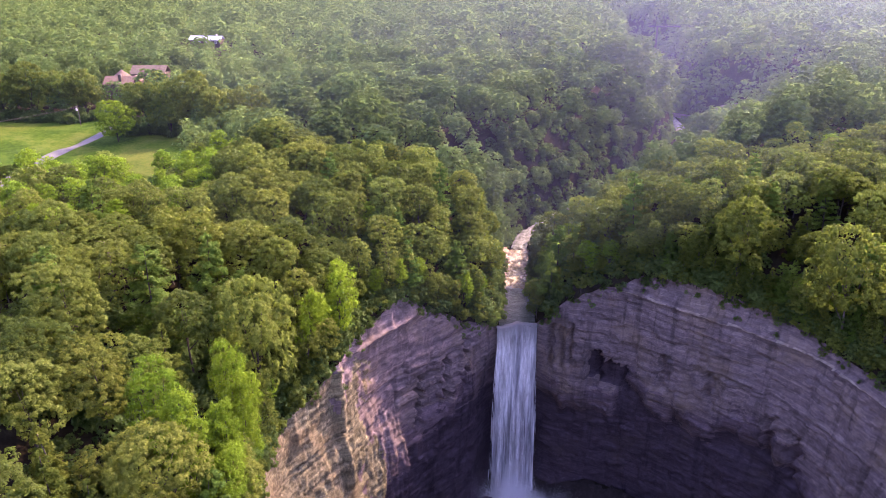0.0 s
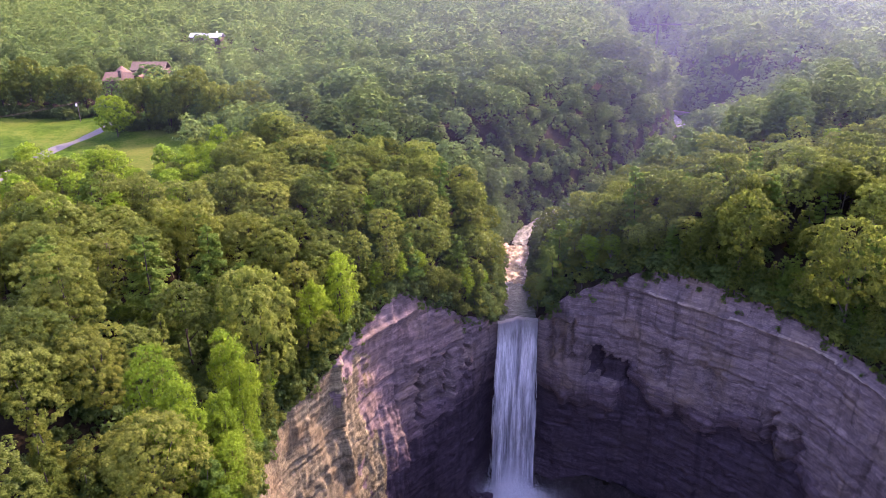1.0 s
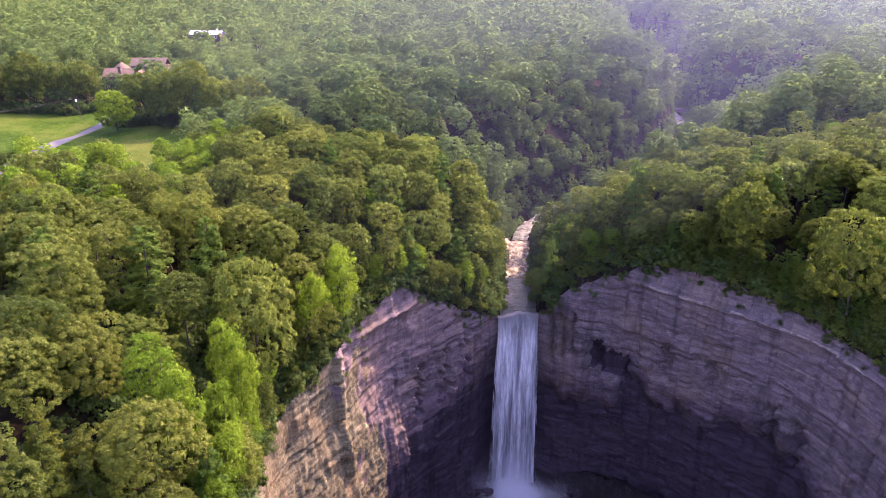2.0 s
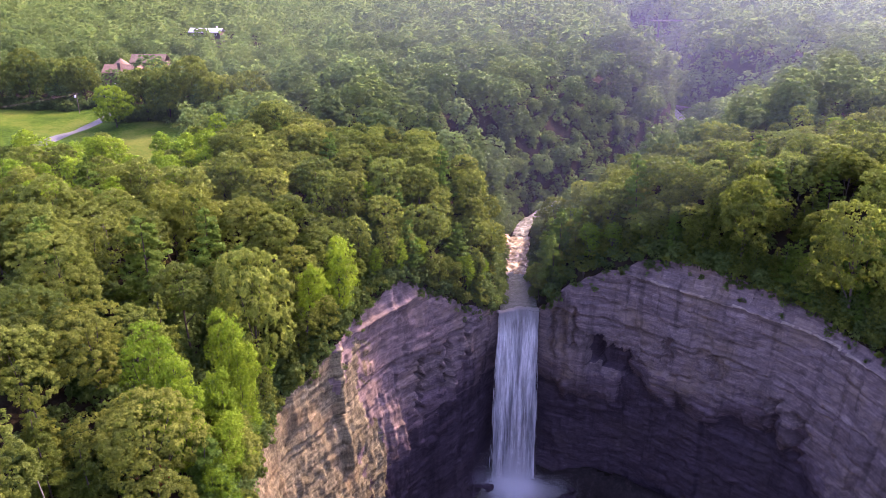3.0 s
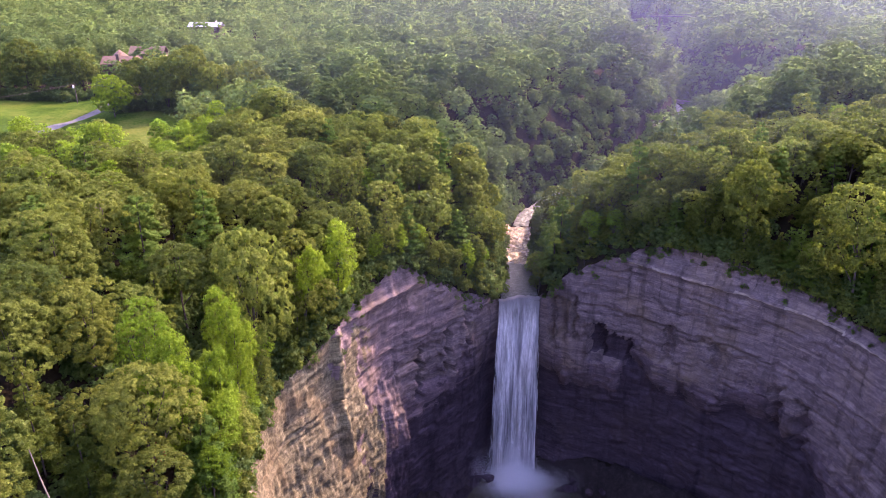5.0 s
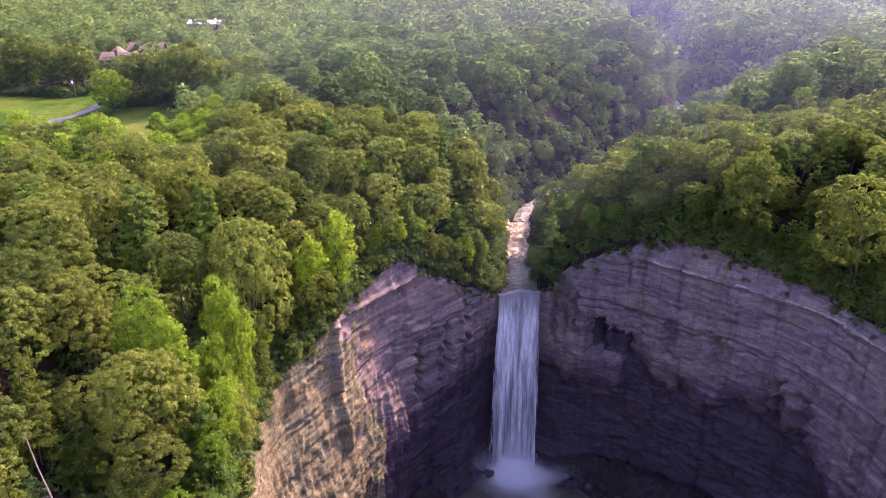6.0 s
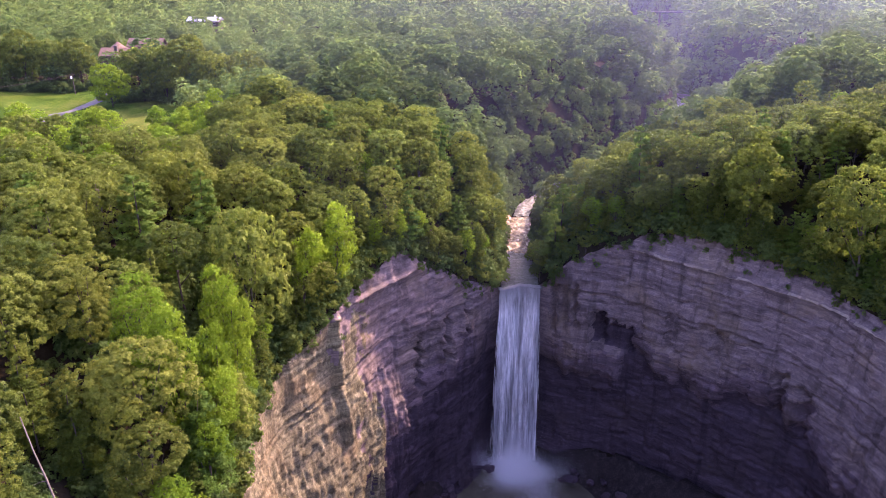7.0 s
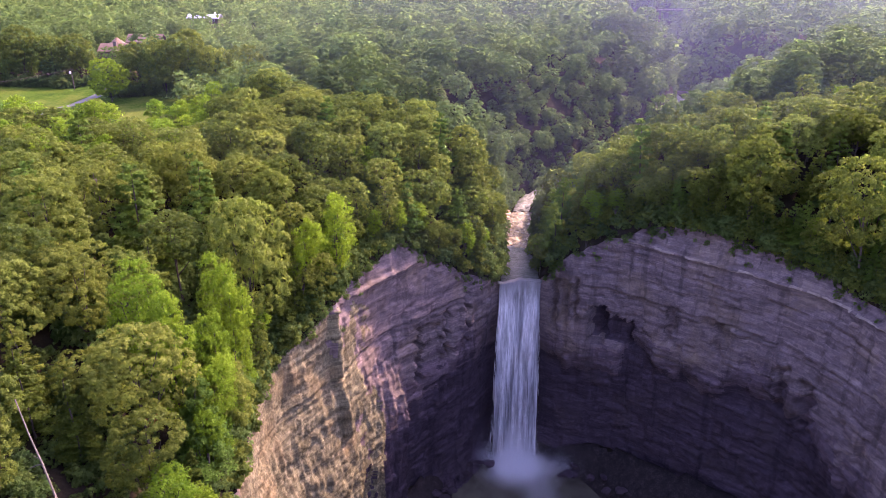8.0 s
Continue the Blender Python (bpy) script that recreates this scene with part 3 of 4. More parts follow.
def build_waterfall():
    fall = new("waterfall")
    tagged(fall, "tall white waterfall plunging from a notch in the cliff", "waterfall")
    back = strand(17.4, 30.6, 0.0, 1.6, 66.1, 3, 0.3)
    back.materials.clear(), back.materials.append(FALL_THIN)
    part("curtain", back, fall, "thin veil of falling water")
    for i, (a, b, lean, out) in enumerate([(17.6, 19.3, -0.6, 2.0), (19.2, 21.9, -0.5, 3.0), (21.6, 24.0, -0.1, 2.7), (23.6, 26.4, 0.2, 2.8),
                                           (26.2, 28.2, 0.4, 3.2), (28.0, 30.5, 0.6, 2.4), (19.8, 21.0, -0.4, 3.7), (26.6, 27.4, 0.4, 3.8)]):
        part("strand", strand(a, b, lean, out, 66.15, 20 + 7 * i), fall)
    # spray: swarms of fine drops thrown up round the foot of the falls, thinning outwards
    for i, (x, y, z, rx, ry, rz, n) in enumerate([(24, 194.5, 0.6, 6.0, 2.5, 6, 60000), (20, 193, 0.6, 5, 4, 3, 14000), (29, 192, 0.6, 6, 4, 3.5, 20000), (24, 190, 0.5, 9, 6, 1.2, 26000),
                                                  (14, 193, 3, 5, 3, 9, 5000), (37, 190, 1, 9, 5, 6, 11000), (31, 180, 0.6, 6, 10, 2.0, 16000), (24, 197, 6, 5, 1.5, 10, 16000)]):
        r = np.random.default_rng(500 + i)
        p = r.normal(size=(n, 3)) * np.array([rx, ry, rz]) * 0.55
        p[:, 2] = np.abs(p[:, 2])
        q = unit(r.normal(size=(n, 3)))
        v, f = cards(p + np.array([x, y, z]), q, 0.15 if i < 4 else 0.11, r, tri=True)
        ob = part("spray", mesh_of("spray", v, f, SPRAY), fall, "drifting white spray")
        ob["kind"] = "stuff"


# ---- haze ----


def haze_sheet_material():
    """Mostly clear sheets that paint blue-white haze; denser to the right, copying sunward glow."""
    k = Nodes("haze")
    where = k.add("SeparateXYZ", Vector=k.add("NewGeometry").outputs["Position"])
    # amount rises with x, standing in for the glow towards the sun
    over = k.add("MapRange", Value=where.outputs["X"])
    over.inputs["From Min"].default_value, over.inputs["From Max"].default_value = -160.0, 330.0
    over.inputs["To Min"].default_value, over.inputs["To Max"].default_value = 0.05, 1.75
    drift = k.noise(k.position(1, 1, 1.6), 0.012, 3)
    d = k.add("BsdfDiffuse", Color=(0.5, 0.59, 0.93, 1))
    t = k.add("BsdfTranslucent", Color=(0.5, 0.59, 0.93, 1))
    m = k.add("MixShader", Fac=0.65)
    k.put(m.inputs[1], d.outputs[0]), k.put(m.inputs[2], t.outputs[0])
    # near sheets are tinted less, so the painted haze builds with distance
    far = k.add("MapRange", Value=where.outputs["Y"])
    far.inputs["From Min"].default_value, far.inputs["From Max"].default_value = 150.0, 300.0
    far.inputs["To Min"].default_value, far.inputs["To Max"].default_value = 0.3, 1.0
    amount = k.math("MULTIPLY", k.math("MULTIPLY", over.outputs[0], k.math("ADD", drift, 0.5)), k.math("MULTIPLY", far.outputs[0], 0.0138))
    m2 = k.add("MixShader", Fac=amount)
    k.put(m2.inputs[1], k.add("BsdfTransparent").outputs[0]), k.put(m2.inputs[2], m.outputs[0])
    return k.done(m2)


def build_haze_sheets():
    """Upright sheets standing in for hazy air across the plateau, each gently waving."""
    pieces = []
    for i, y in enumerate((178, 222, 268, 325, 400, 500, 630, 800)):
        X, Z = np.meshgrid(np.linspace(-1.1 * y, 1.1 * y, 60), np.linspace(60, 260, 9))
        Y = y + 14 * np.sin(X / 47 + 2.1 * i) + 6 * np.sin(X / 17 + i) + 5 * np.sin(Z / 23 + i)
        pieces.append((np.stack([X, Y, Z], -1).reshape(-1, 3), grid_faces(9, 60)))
    ob = new("haze", mesh_of("haze", *merge(pieces), haze_sheet_material(), True))
    tagged(ob, "thin bluish sheets standing in for summer haze over the woods", "haze", kind="stuff")


# ---- trees ----


def tube(path, radii, sides=6):
    """Verts and faces of a tapered tube along a path."""
    path = np.array(path, float)
    d = np.gradient(path, axis=0)
    d /= np.linalg.norm(d, axis=1)[:, None] + 1e-9
    ref = np.array([1.0, 0.2, 0.1])
    u = np.cross(d, ref)
    u /= np.linalg.norm(u, axis=1)[:, None] + 1e-9
    v = np.cross(d, u)
    t = np.linspace(0, 2 * np.pi, sides + 1)[:-1]
    ring = np.cos(t)[None, :, None] * u[:, None] + np.sin(t)[None, :, None] * v[:, None]
    verts = path[:, None] + ring * np.array(radii)[:, None, None]
    i = np.arange(len(path) * sides).reshape(len(path), sides)
    j = np.roll(i, -1, 1)
    return verts.reshape(-1, 3), np.stack([i[:-1], j[:-1], j[1:], i[1:]], -1).reshape(-1, 4)


def merge(pieces):
    vs, fs, n = [], [], 0
    for v, f in pieces:
        vs.append(v), fs.append(f + n)
        n += len(v)
    return np.vstack(vs), np.vstack(fs)


def unit(v):
    return v / (np.linalg.norm(v, axis=1)[:, None] + 1e-9)


def cards(c, nrm, size, r, fold=0.25, long=1.3, tri=False):
    """Small folded leaf sprays at the centres c, facing nrm."""
    n = len(c)
    if tri:
        a = unit(np.cross(nrm, unit(r.normal(size=(n, 3)))))
        b = np.cross(nrm, a)
        s = (size * r.uniform(0.65, 1.35, n))[:, None]
        v = np.stack([c + a * s * 0.62, c - a * s * 0.42 + b * s * 0.55, c - a * s * 0.36 - b * s * 0.58], 1)
        return v.reshape(-1, 3), np.arange(3 * n).reshape(n, 3)
    a = unit(np.cross(nrm, unit(r.normal(size=(n, 3)))))
    b = np.cross(nrm, a)
    s = (size * r.uniform(0.6, 1.35, n))[:, None]
    v = np.empty((n, 4, 3))
    v[:, 0] = c - a * s * 0.5 * long
    v[:, 1] = c - b * s * 0.5 - nrm * s * fold
    v[:, 2] = c + a * s * 0.5 * long
    v[:, 3] = c + b * s * 0.5 - nrm * s * fold
    return v.reshape(-1, 3), np.arange(4 * n).reshape(n, 4)


def broad_crown(seed, R, height, base, n_cards, size, lobes=9, floret=0.75, tall=1.0, airy=0.0, tri=False, ball=0.25):
    """A broad crown: a few great boughs, each covered with small rounded tufts of leaves, with dark gaps between the tufts."""
    r = np.random.default_rng(seed)
    cz, half = (height + base) / 2, (height - base) / 2
    d = unit(r.normal(size=(lobes, 3)) + np.array([0, 0, 0.45]))
    rad = R * r.uniform(0.34, 0.54, lobes) * (1 - 0.35 * airy)
    c = np.stack([d[:, 0] * (R - rad), d[:, 1] * (R - rad), cz + d[:, 2] * (half - rad * 0.8)], 1)
    c[0], rad[0] = (0, 0, cz + half * 0.3), R * 0.56
    # tufts on the outside of the boughs, spaced so that they crowd but do not merge
    k = r.choice(lobes, 1400, p=rad ** 2 / (rad ** 2).sum())
    q = unit(r.normal(size=(1400, 3)) + np.array([0, 0, 0.25]))
    t = c[k] + q * rad[k][:, None] * np.array([1, 1, 0.85 * tall]) * r.uniform(0.86, 1.1, 1400)[:, None]
    deep = (np.linalg.norm((t[:, None] - c[None]) / np.array([1, 1, 0.85 * tall]), axis=2) / rad[None]).min(1)
    t = t[deep > 0.8]
    keep = []
    for i in range(len(t)):
        if not keep or np.min(np.sum((t[keep] - t[i]) ** 2, 1)) > (1.42 * floret) ** 2:
            keep.append(i)
    t = t[keep]
    fr = floret * r.uniform(0.7, 1.3, len(t))
    pick = r.choice(len(t), n_cards * 2, p=fr ** 2 / (fr ** 2).sum())
    q = unit(r.normal(size=(len(pick), 3)))
    p = t[pick] + q * fr[pick][:, None] * np.array([1, 1, 0.75]) * (r.uniform(0.75, 1.1, len(pick)) + airy * r.normal(0, 0.5, len(pick)))[:, None]
    out = unit(t[pick] - np.array([0, 0, cz - half * 0.5]))
    score = (q * out).sum(1) + r.uniform(-0.4, 0.4, len(p)) + 0.6 * q[:, 2]
    order = np.argsort(-score)[:n_cards]
    p, q = p[order], q[order]
    nrm = unit(q + ball * out[order] + ((0.3 if ball < 1 else 0.14) + 0.3 * airy) * r.normal(size=q.shape) + np.array([0, 0, 0.1]))
    return cards(p, nrm, size, r, tri=tri), c


def conifer_crown(seed, R, height, base, n_cards, size, loose=0.12, tri=False, gap=1.1, droop=0.22):
    """Tiers of drooping boughs on a tapering spire."""
    r = np.random.default_rng(seed)
    tiers = max(9, int((height - base) / gap))
    boughs = []
    for t in range(tiers):
        f = t / tiers
        z = base + (height - base) * f
        reach = R * (1 - f) ** 0.8 * r.uniform(0.85, 1.1) + 0.3
        for k in range(r.integers(6, 9)):
            boughs.append((z + r.uniform(-0.4, 0.4), r.uniform(0, 6.28), reach * r.uniform(0.65, 1.12)))
    b = np.array(boughs)
    pick = r.choice(len(b), n_cards, p=b[:, 2] / b[:, 2].sum())
    u = np.sqrt(r.uniform(0.03, 1, n_cards))
    ang = b[pick, 1] + r.normal(0, 0.14, n_cards)
    rr = b[pick, 2] * u
    p = np.stack([rr * np.cos(ang), rr * np.sin(ang), b[pick, 0] - droop * rr + 0.1 * rr * u + r.normal(0, loose, n_cards)], 1)
    nrm = unit(np.stack([np.cos(ang) * 0.45, np.sin(ang) * 0.45, np.ones(n_cards)], 1) + 0.4 * r.normal(size=(n_cards, 3)))
    return cards(p, nrm, size, r, 0.2, 1.7, tri)


def trunk_mesh(seed, height, girth, limbs):
    r = np.random.default_rng(seed)
    n = 7
    z = np.linspace(-1.2, height, n)
    path = np.stack([np.cumsum(r.normal(0, 0.12, n)), np.cumsum(r.normal(0, 0.12, n)), z], 1)
    path[:2, :2] *= 0.2
    pieces = [tube(path, np.linspace(girth, girth * 0.25, n))]
    for c in limbs:
        k = int(r.integers(2, n - 2))
        a = path[k]
        mid = a * 0.5 + np.array(c) * 0.5 + np.array([0, 0, -0.3])
        pieces.append(tube([a, mid, c], [girth * 0.4, girth * 0.25, 0.04], 5))
    v, f = merge(pieces)
    return mesh_of("trunk", v, f, BARK, True)


def tree(name, label, crown, leaf, height, girth, seed, limbs=()):
    ob = new(name)
    tagged(ob, label, "tree", "trees of the gorge woods")
    part("trunk", trunk_mesh(seed, height * (0.62 if len(limbs) else 0.9), girth * (1.0 if len(limbs) else 0.7), limbs), ob)
    part("crown", mesh_of("crown", *crown, leaf), ob)
    return ob


BROAD = [(6.6, 18.0, 4.0, 1.0), (5.4, 17.5, 3.5, 1.1), (7.6, 19.0, 4.5, 0.95), (4.6, 18.0, 3.5, 1.2), (6.4, 20.0, 5.0, 1.0)]


def family(n_cards, size, lobes, floret, tri=True, ball=0.25):
    """The kinds of tree at one fineness: list of (name, label, leaf, crown, limb ends, height)."""
    kinds = []
    for i, (R, h, b, tall) in enumerate(BROAD):
        cr, lb = broad_crown(100 + i, R, h, b, int(n_cards * (R / 6.6) ** 1.7), size, lobes, floret, tall, tri=tri, ball=ball)
        oak = i % 2 == 0
        kinds.append(("oak_tree" if oak else "maple_tree", "broad-crowned olive-green oak in full summer leaf" if oak else
                      "tall round-topped green maple in full summer leaf", LEAF_BROAD, cr, lb[:5], h))
    for i in range(2):
        cr, lb = broad_crown(140 + i, 3.1 + 0.8 * i, 15 + i, 3.0, int(n_cards * 0.55), size * 0.85, 16, floret * 0.9, 1.2, 0.7, tri)
        kinds.append(("locust_tree", "slender bright yellow-green tree with an open airy crown", LEAF_LIGHT, cr, lb[:5], 15 + i))
    for i in range(3):
        cr = conifer_crown(160 + i, (4.3, 5.8, 3.4)[i], (19, 21, 16)[i], (2.5, 4, 1.5)[i], int(n_cards * (0.95, 1.4, 0.85)[i]), size * 0.95, (0.12, 0.2, 0.12)[i], tri, (1.1, 1.6, 1.0)[i], (0.22, 0.05, 0.25)[i])
        kinds.append(("pine_tree" if i == 1 else "hemlock_tree", "tall pine with flat open tiers of light green boughs" if i == 1 else
                      "dark green evergreen with drooping tiers of boughs", LEAF_PINE if i == 1 else LEAF_NEEDLE, cr, (), (19, 21, 16)[i]))
    return kinds


def open_ground(x, y):
    """Meadow, drive and house yards, where no tree stands."""
    meadow = (x < -89) & (x > -330) & (y > 214) & (y < 318) & ~((x > -124) & (y > 281))
    house = (np.abs(x + 155) < 19) & (y > 343) & (y < 381)
    barn = (np.abs(x + 174) < 15) & (y > 530) & (y < 550)
    return meadow | house | barn


def seen(x, y, margin=16):
    return np.abs(x) < 0.68 * y + margin


# single trees that stand out: x, y, kind, height of the tree top (5, 6 bright slender trees; 7, 8, 9 evergreens)
STANDING = [(-68, 113, 2, 127.5), (-58, 126.5, 8, 126), (-36.8, 123, 0, 119), (-45.5, 93.5, 6, 119), (-40, 89.5, 5, 116), (-37.8, 107, 6, 114.5),
            (-33.8, 103, 5, 111.3), (-36.2, 96, 5, 109.5), (-27.3, 135.5, 5, 111), (-23.7, 149, 6, 111.3), (-41.5, 82, 0, 115), (-33.4, 90, 6, 105.5),
            (-53.1, 75.5, 7, 117), (-46.8, 74, 7, 113.4), (91, 148, 0, 120.5), (77, 171, 1, 120), (-24, 158, 9, 104),
            (-34.2, 84, 5, 101), (-56, 97, 2, 121), (-62, 88, 0, 122), (-50, 110, 7, 117)]


def scatter(y0, y1, spacing, seed):
    """Uneven planting: a jittered lattice, thinned."""
    r = np.random.default_rng(seed)
    ys = np.arange(y0, y1, spacing * 0.87)
    pts = []
    for i, y in enumerate(ys):
        half = 0.68 * y + 25
        xs = np.arange(-half, half, spacing) + (spacing / 2 if i % 2 else 0)
        pts.append(np.stack([xs, np.full(len(xs), y)], 1))
    p = np.vstack(pts)
    p += r.uniform(-0.42, 0.42, p.shape) * spacing
    p = p[(p[:, 1] >= y0) & (p[:, 1] < y1)]
    h, d, a = land(p[:, 0], p[:, 1])
    ins = inside_bowl(p[:, 0], p[:, 1])
    wide = 6.0 + 8 * np.exp(-((p[:, 1] - 440) / 30.0) ** 2) + 2 * smooth(p[:, 1], 470, 520)
    for bx, by, kind, _ in STANDING:
        ins = ins | (np.hypot(p[:, 0] - bx, p[:, 1] - by) < (10.0 if kind == 8 else 6.0))
    ins = ins | ((np.abs(p[:, 0] + 42.5) < 5.5) & (np.abs(p[:, 1] - 62) < 9))
    ok = ~ins & (a > 0.8) & (d > wide) & ~open_ground(p[:, 0], p[:, 1]) & seen(p[:, 0], p[:, 1])
    return p[ok], h[ok], d[ok], a[ok], r


def choose(x, y, d, a, r):
    """Which kind grows where: evergreens in the ravine and along the rim, bright saplings near the left rim."""
    u = r.random()
    if -47 < x < -25 and 78 < y < 112 and a < 14 and u < 0.3:
        return 5 + int(r.integers(0, 2))
    if x < -68 and y > 160 and u < 0.66:
        return 5 + int(r.integers(0, 2))
    # extra dark evergreens on the right slope also stand in for its shade
    if u < (0.32 if d < 45 and y > 258 else 0.45 if x > 34 and a < 26 else 0.6 if x < -38 and y < 86 else 0.22 if a < 6 else 0.27 if x < 30 else 0.25):
        return int(r.choice([7, 9])) if x < -38 and y < 86 else 7 + int(r.integers(0, 3))
    if u > 0.95 and (x > -47 or y > 130):
        return 5 + int(r.integers(0, 2))
    return int(r.integers(0, 5))


def firm_ground(x, y):
    """The nearest place on the plateau's side of the rim where a trunk can stand."""
    ring = np.array([(x + q * math.cos(t), y + q * math.sin(t)) for q in np.arange(0, 14, 0.5) for t in np.linspace(0, 2 * math.pi, 24)])
    a = land(ring[:, 0], ring[:, 1])[2]
    return ring[np.argmax(~inside_bowl(ring[:, 0], ring[:, 1]) & (a > 2.0))]


def put_copy(made, key, make, m):
    """Stands a thing at the pose m: the first of its kind is made, later ones are copies of it at their own size."""
    if key in made:
        copy_thing(made[key], m @ Matrix.Diagonal([1 / v for v in made[key].scale] + [1]))
    else:
        made[key] = make()
        made[key].matrix_basis = m


def plant_near():
    fine, middle, coarse = family(10500, 0.31, 13, 0.56), family(4600, 0.46, 12, 0.74), family(2600, 0.62, 11, 0.9)
    made = {}
    for lod, (y0, y1, gap, kinds) in enumerate(((44, 118, 7.7, fine), (118, 172, 7.0, middle), (172, 238, 7.3, coarse))):
        p, h, d, a, r = scatter(y0, y1, gap, 11 + lod)
        more = [(q[0], q[1], q[2], q[3]) for q in STANDING if y0 <= q[1] < y1]
        for x, y, k, top in more:
            name, label, leaf, cr, limbs, ht = kinds[k]
            fx, fy = firm_ground(x, y)
            foot = float(land(np.array([fx]), np.array([fy]))[0][0]) - 0.3
            up = (top - foot) / ht
            wide = min(up, 1.3) * (0.85 if k in (5, 6) else 1.15 if k == 8 else 1.0)
            m = Matrix.Translation((fx, fy, foot)) @ Vector((x - fx, y - fy, top - foot)).to_track_quat("Z", "Y").to_matrix().to_4x4() @ pose(0, 0, 0, 0, 0, 57 * x) @ Matrix.Diagonal((wide, wide, up, 1))
            put_copy(made, (lod, k), lambda: tree(name, label, cr, leaf, ht, 0.3, 300 + k, limbs), m)
        for (x, y), z, dd, aa in zip(p, h, d, a):
            k = choose(x, y, dd, aa, r)
            s = r.uniform(0.66, 1.06) * (0.85 if aa < 4 else 1.0) * (0.97 if x < -75 and y > 176 else 1.0)
            m = Matrix.Translation((x, y, z - 0.2)) @ Euler((r.normal(0, 0.04), r.normal(0, 0.04), r.uniform(0, 6.28))).to_matrix().to_4x4()
            m = m @ Matrix.Diagonal((s, s, s * r.uniform(0.82, 1.08), 1))
            name, label, leaf, cr, limbs, ht = kinds[k]
            put_copy(made, (lod, k), lambda: tree(name, label, cr, leaf, ht, 0.3, 300 + k, limbs), m)


def shrub(seed, R, h, n_cards, size):
    """A low bush of a few leafy clumps on short stems."""
    cr, lb = broad_crown(seed, R, h, 0.2, n_cards, size, 5, 0.45)
    ob = new("shrub")
    tagged(ob, "leafy green shrub clinging to the cliff edge", "shrub", "shrubs along the cliff edge")
    part("stem", merge_stems(lb, seed), ob)
    part("crown", mesh_of("crown", *cr, LEAF_BROAD), ob)
    return ob


def merge_stems(ends, seed):
    v, f = merge([tube([(0, 0, -0.6), (e[0] * 0.4, e[1] * 0.4, e[2] * 0.6), e], [0.07, 0.05, 0.02], 4) for e in ends[:4]])
    return mesh_of("stem", v, f, BARK, True)


def plant_belt():
    """Trees and shrubs that crowd the very edge of the bowl and hang over it."""
    rim, s = resample(RIM, 0.5)
    keep = (rim[:, 1] > 46) & seen(rim[:, 0], rim[:, 1], 6)
    rim = rim[keep]
    r = np.random.default_rng(77)
    fine = family(4400, 0.44, 10, 0.7)
    tx, ty = np.gradient(rim[:, 0]), np.gradient(rim[:, 1])
    ln = np.hypot(tx, ty)
    nx, ny = ty / ln, -tx / ln
    made = {}
    i = 0.0
    while i < len(rim):
        k = int(i)
        i += r.uniform(1.6, 3.6)
        back = abs(r.normal(0, 1.8)) - 0.2
        x, y = rim[k, 0] - nx[k] * back, rim[k, 1] - ny[k] * back
        h, d, a = land(np.array([x]), np.array([y]))
        if d[0] < 8.5:
            continue
        b = int(r.integers(0, 3))
        sc = r.uniform(0.7, 1.35)
        m = Matrix.Translation((x, y, h[0] - 0.3)) @ Matrix.Rotation(r.uniform(0, 6.28), 4, "Z") @ Matrix.Scale(sc, 4)
        put_copy(made, ("shrub", b), lambda: shrub(700 + b, (1.5, 2.2, 1.1)[b], (2.6, 3.6, 1.8)[b], (330, 460, 230)[b], 0.42), m)
    i = 3.0
    while i < len(rim):
        k = int(i)
        i += r.uniform(5, 11)
        back = r.uniform(1.0, 4.0)
        x, y = rim[k, 0] - nx[k] * back, rim[k, 1] - ny[k] * back
        h, d, a = land(np.array([x]), np.array([y]))
        if d[0] < 10:
            continue
        kind = int(r.choice([7, 8, 9, 9, 5, 6, 1, 3, 3]))
        sc = r.uniform(0.55, 0.95)
        lean = 0.12
        m = Matrix.Translation((x, y, h[0] - 0.4)) @ Matrix.Rotation(lean, 4, Vector((-ny[k], nx[k], 0))) @ Matrix.Rotation(r.uniform(0, 6.28), 4, "Z") @ Matrix.Scale(sc, 4)
        name, label, leaf, cr, limbs, ht = fine[kind]
        put_copy(made, kind, lambda: tree(name, label, cr, leaf, ht, 0.25, 600 + kind, limbs), m)


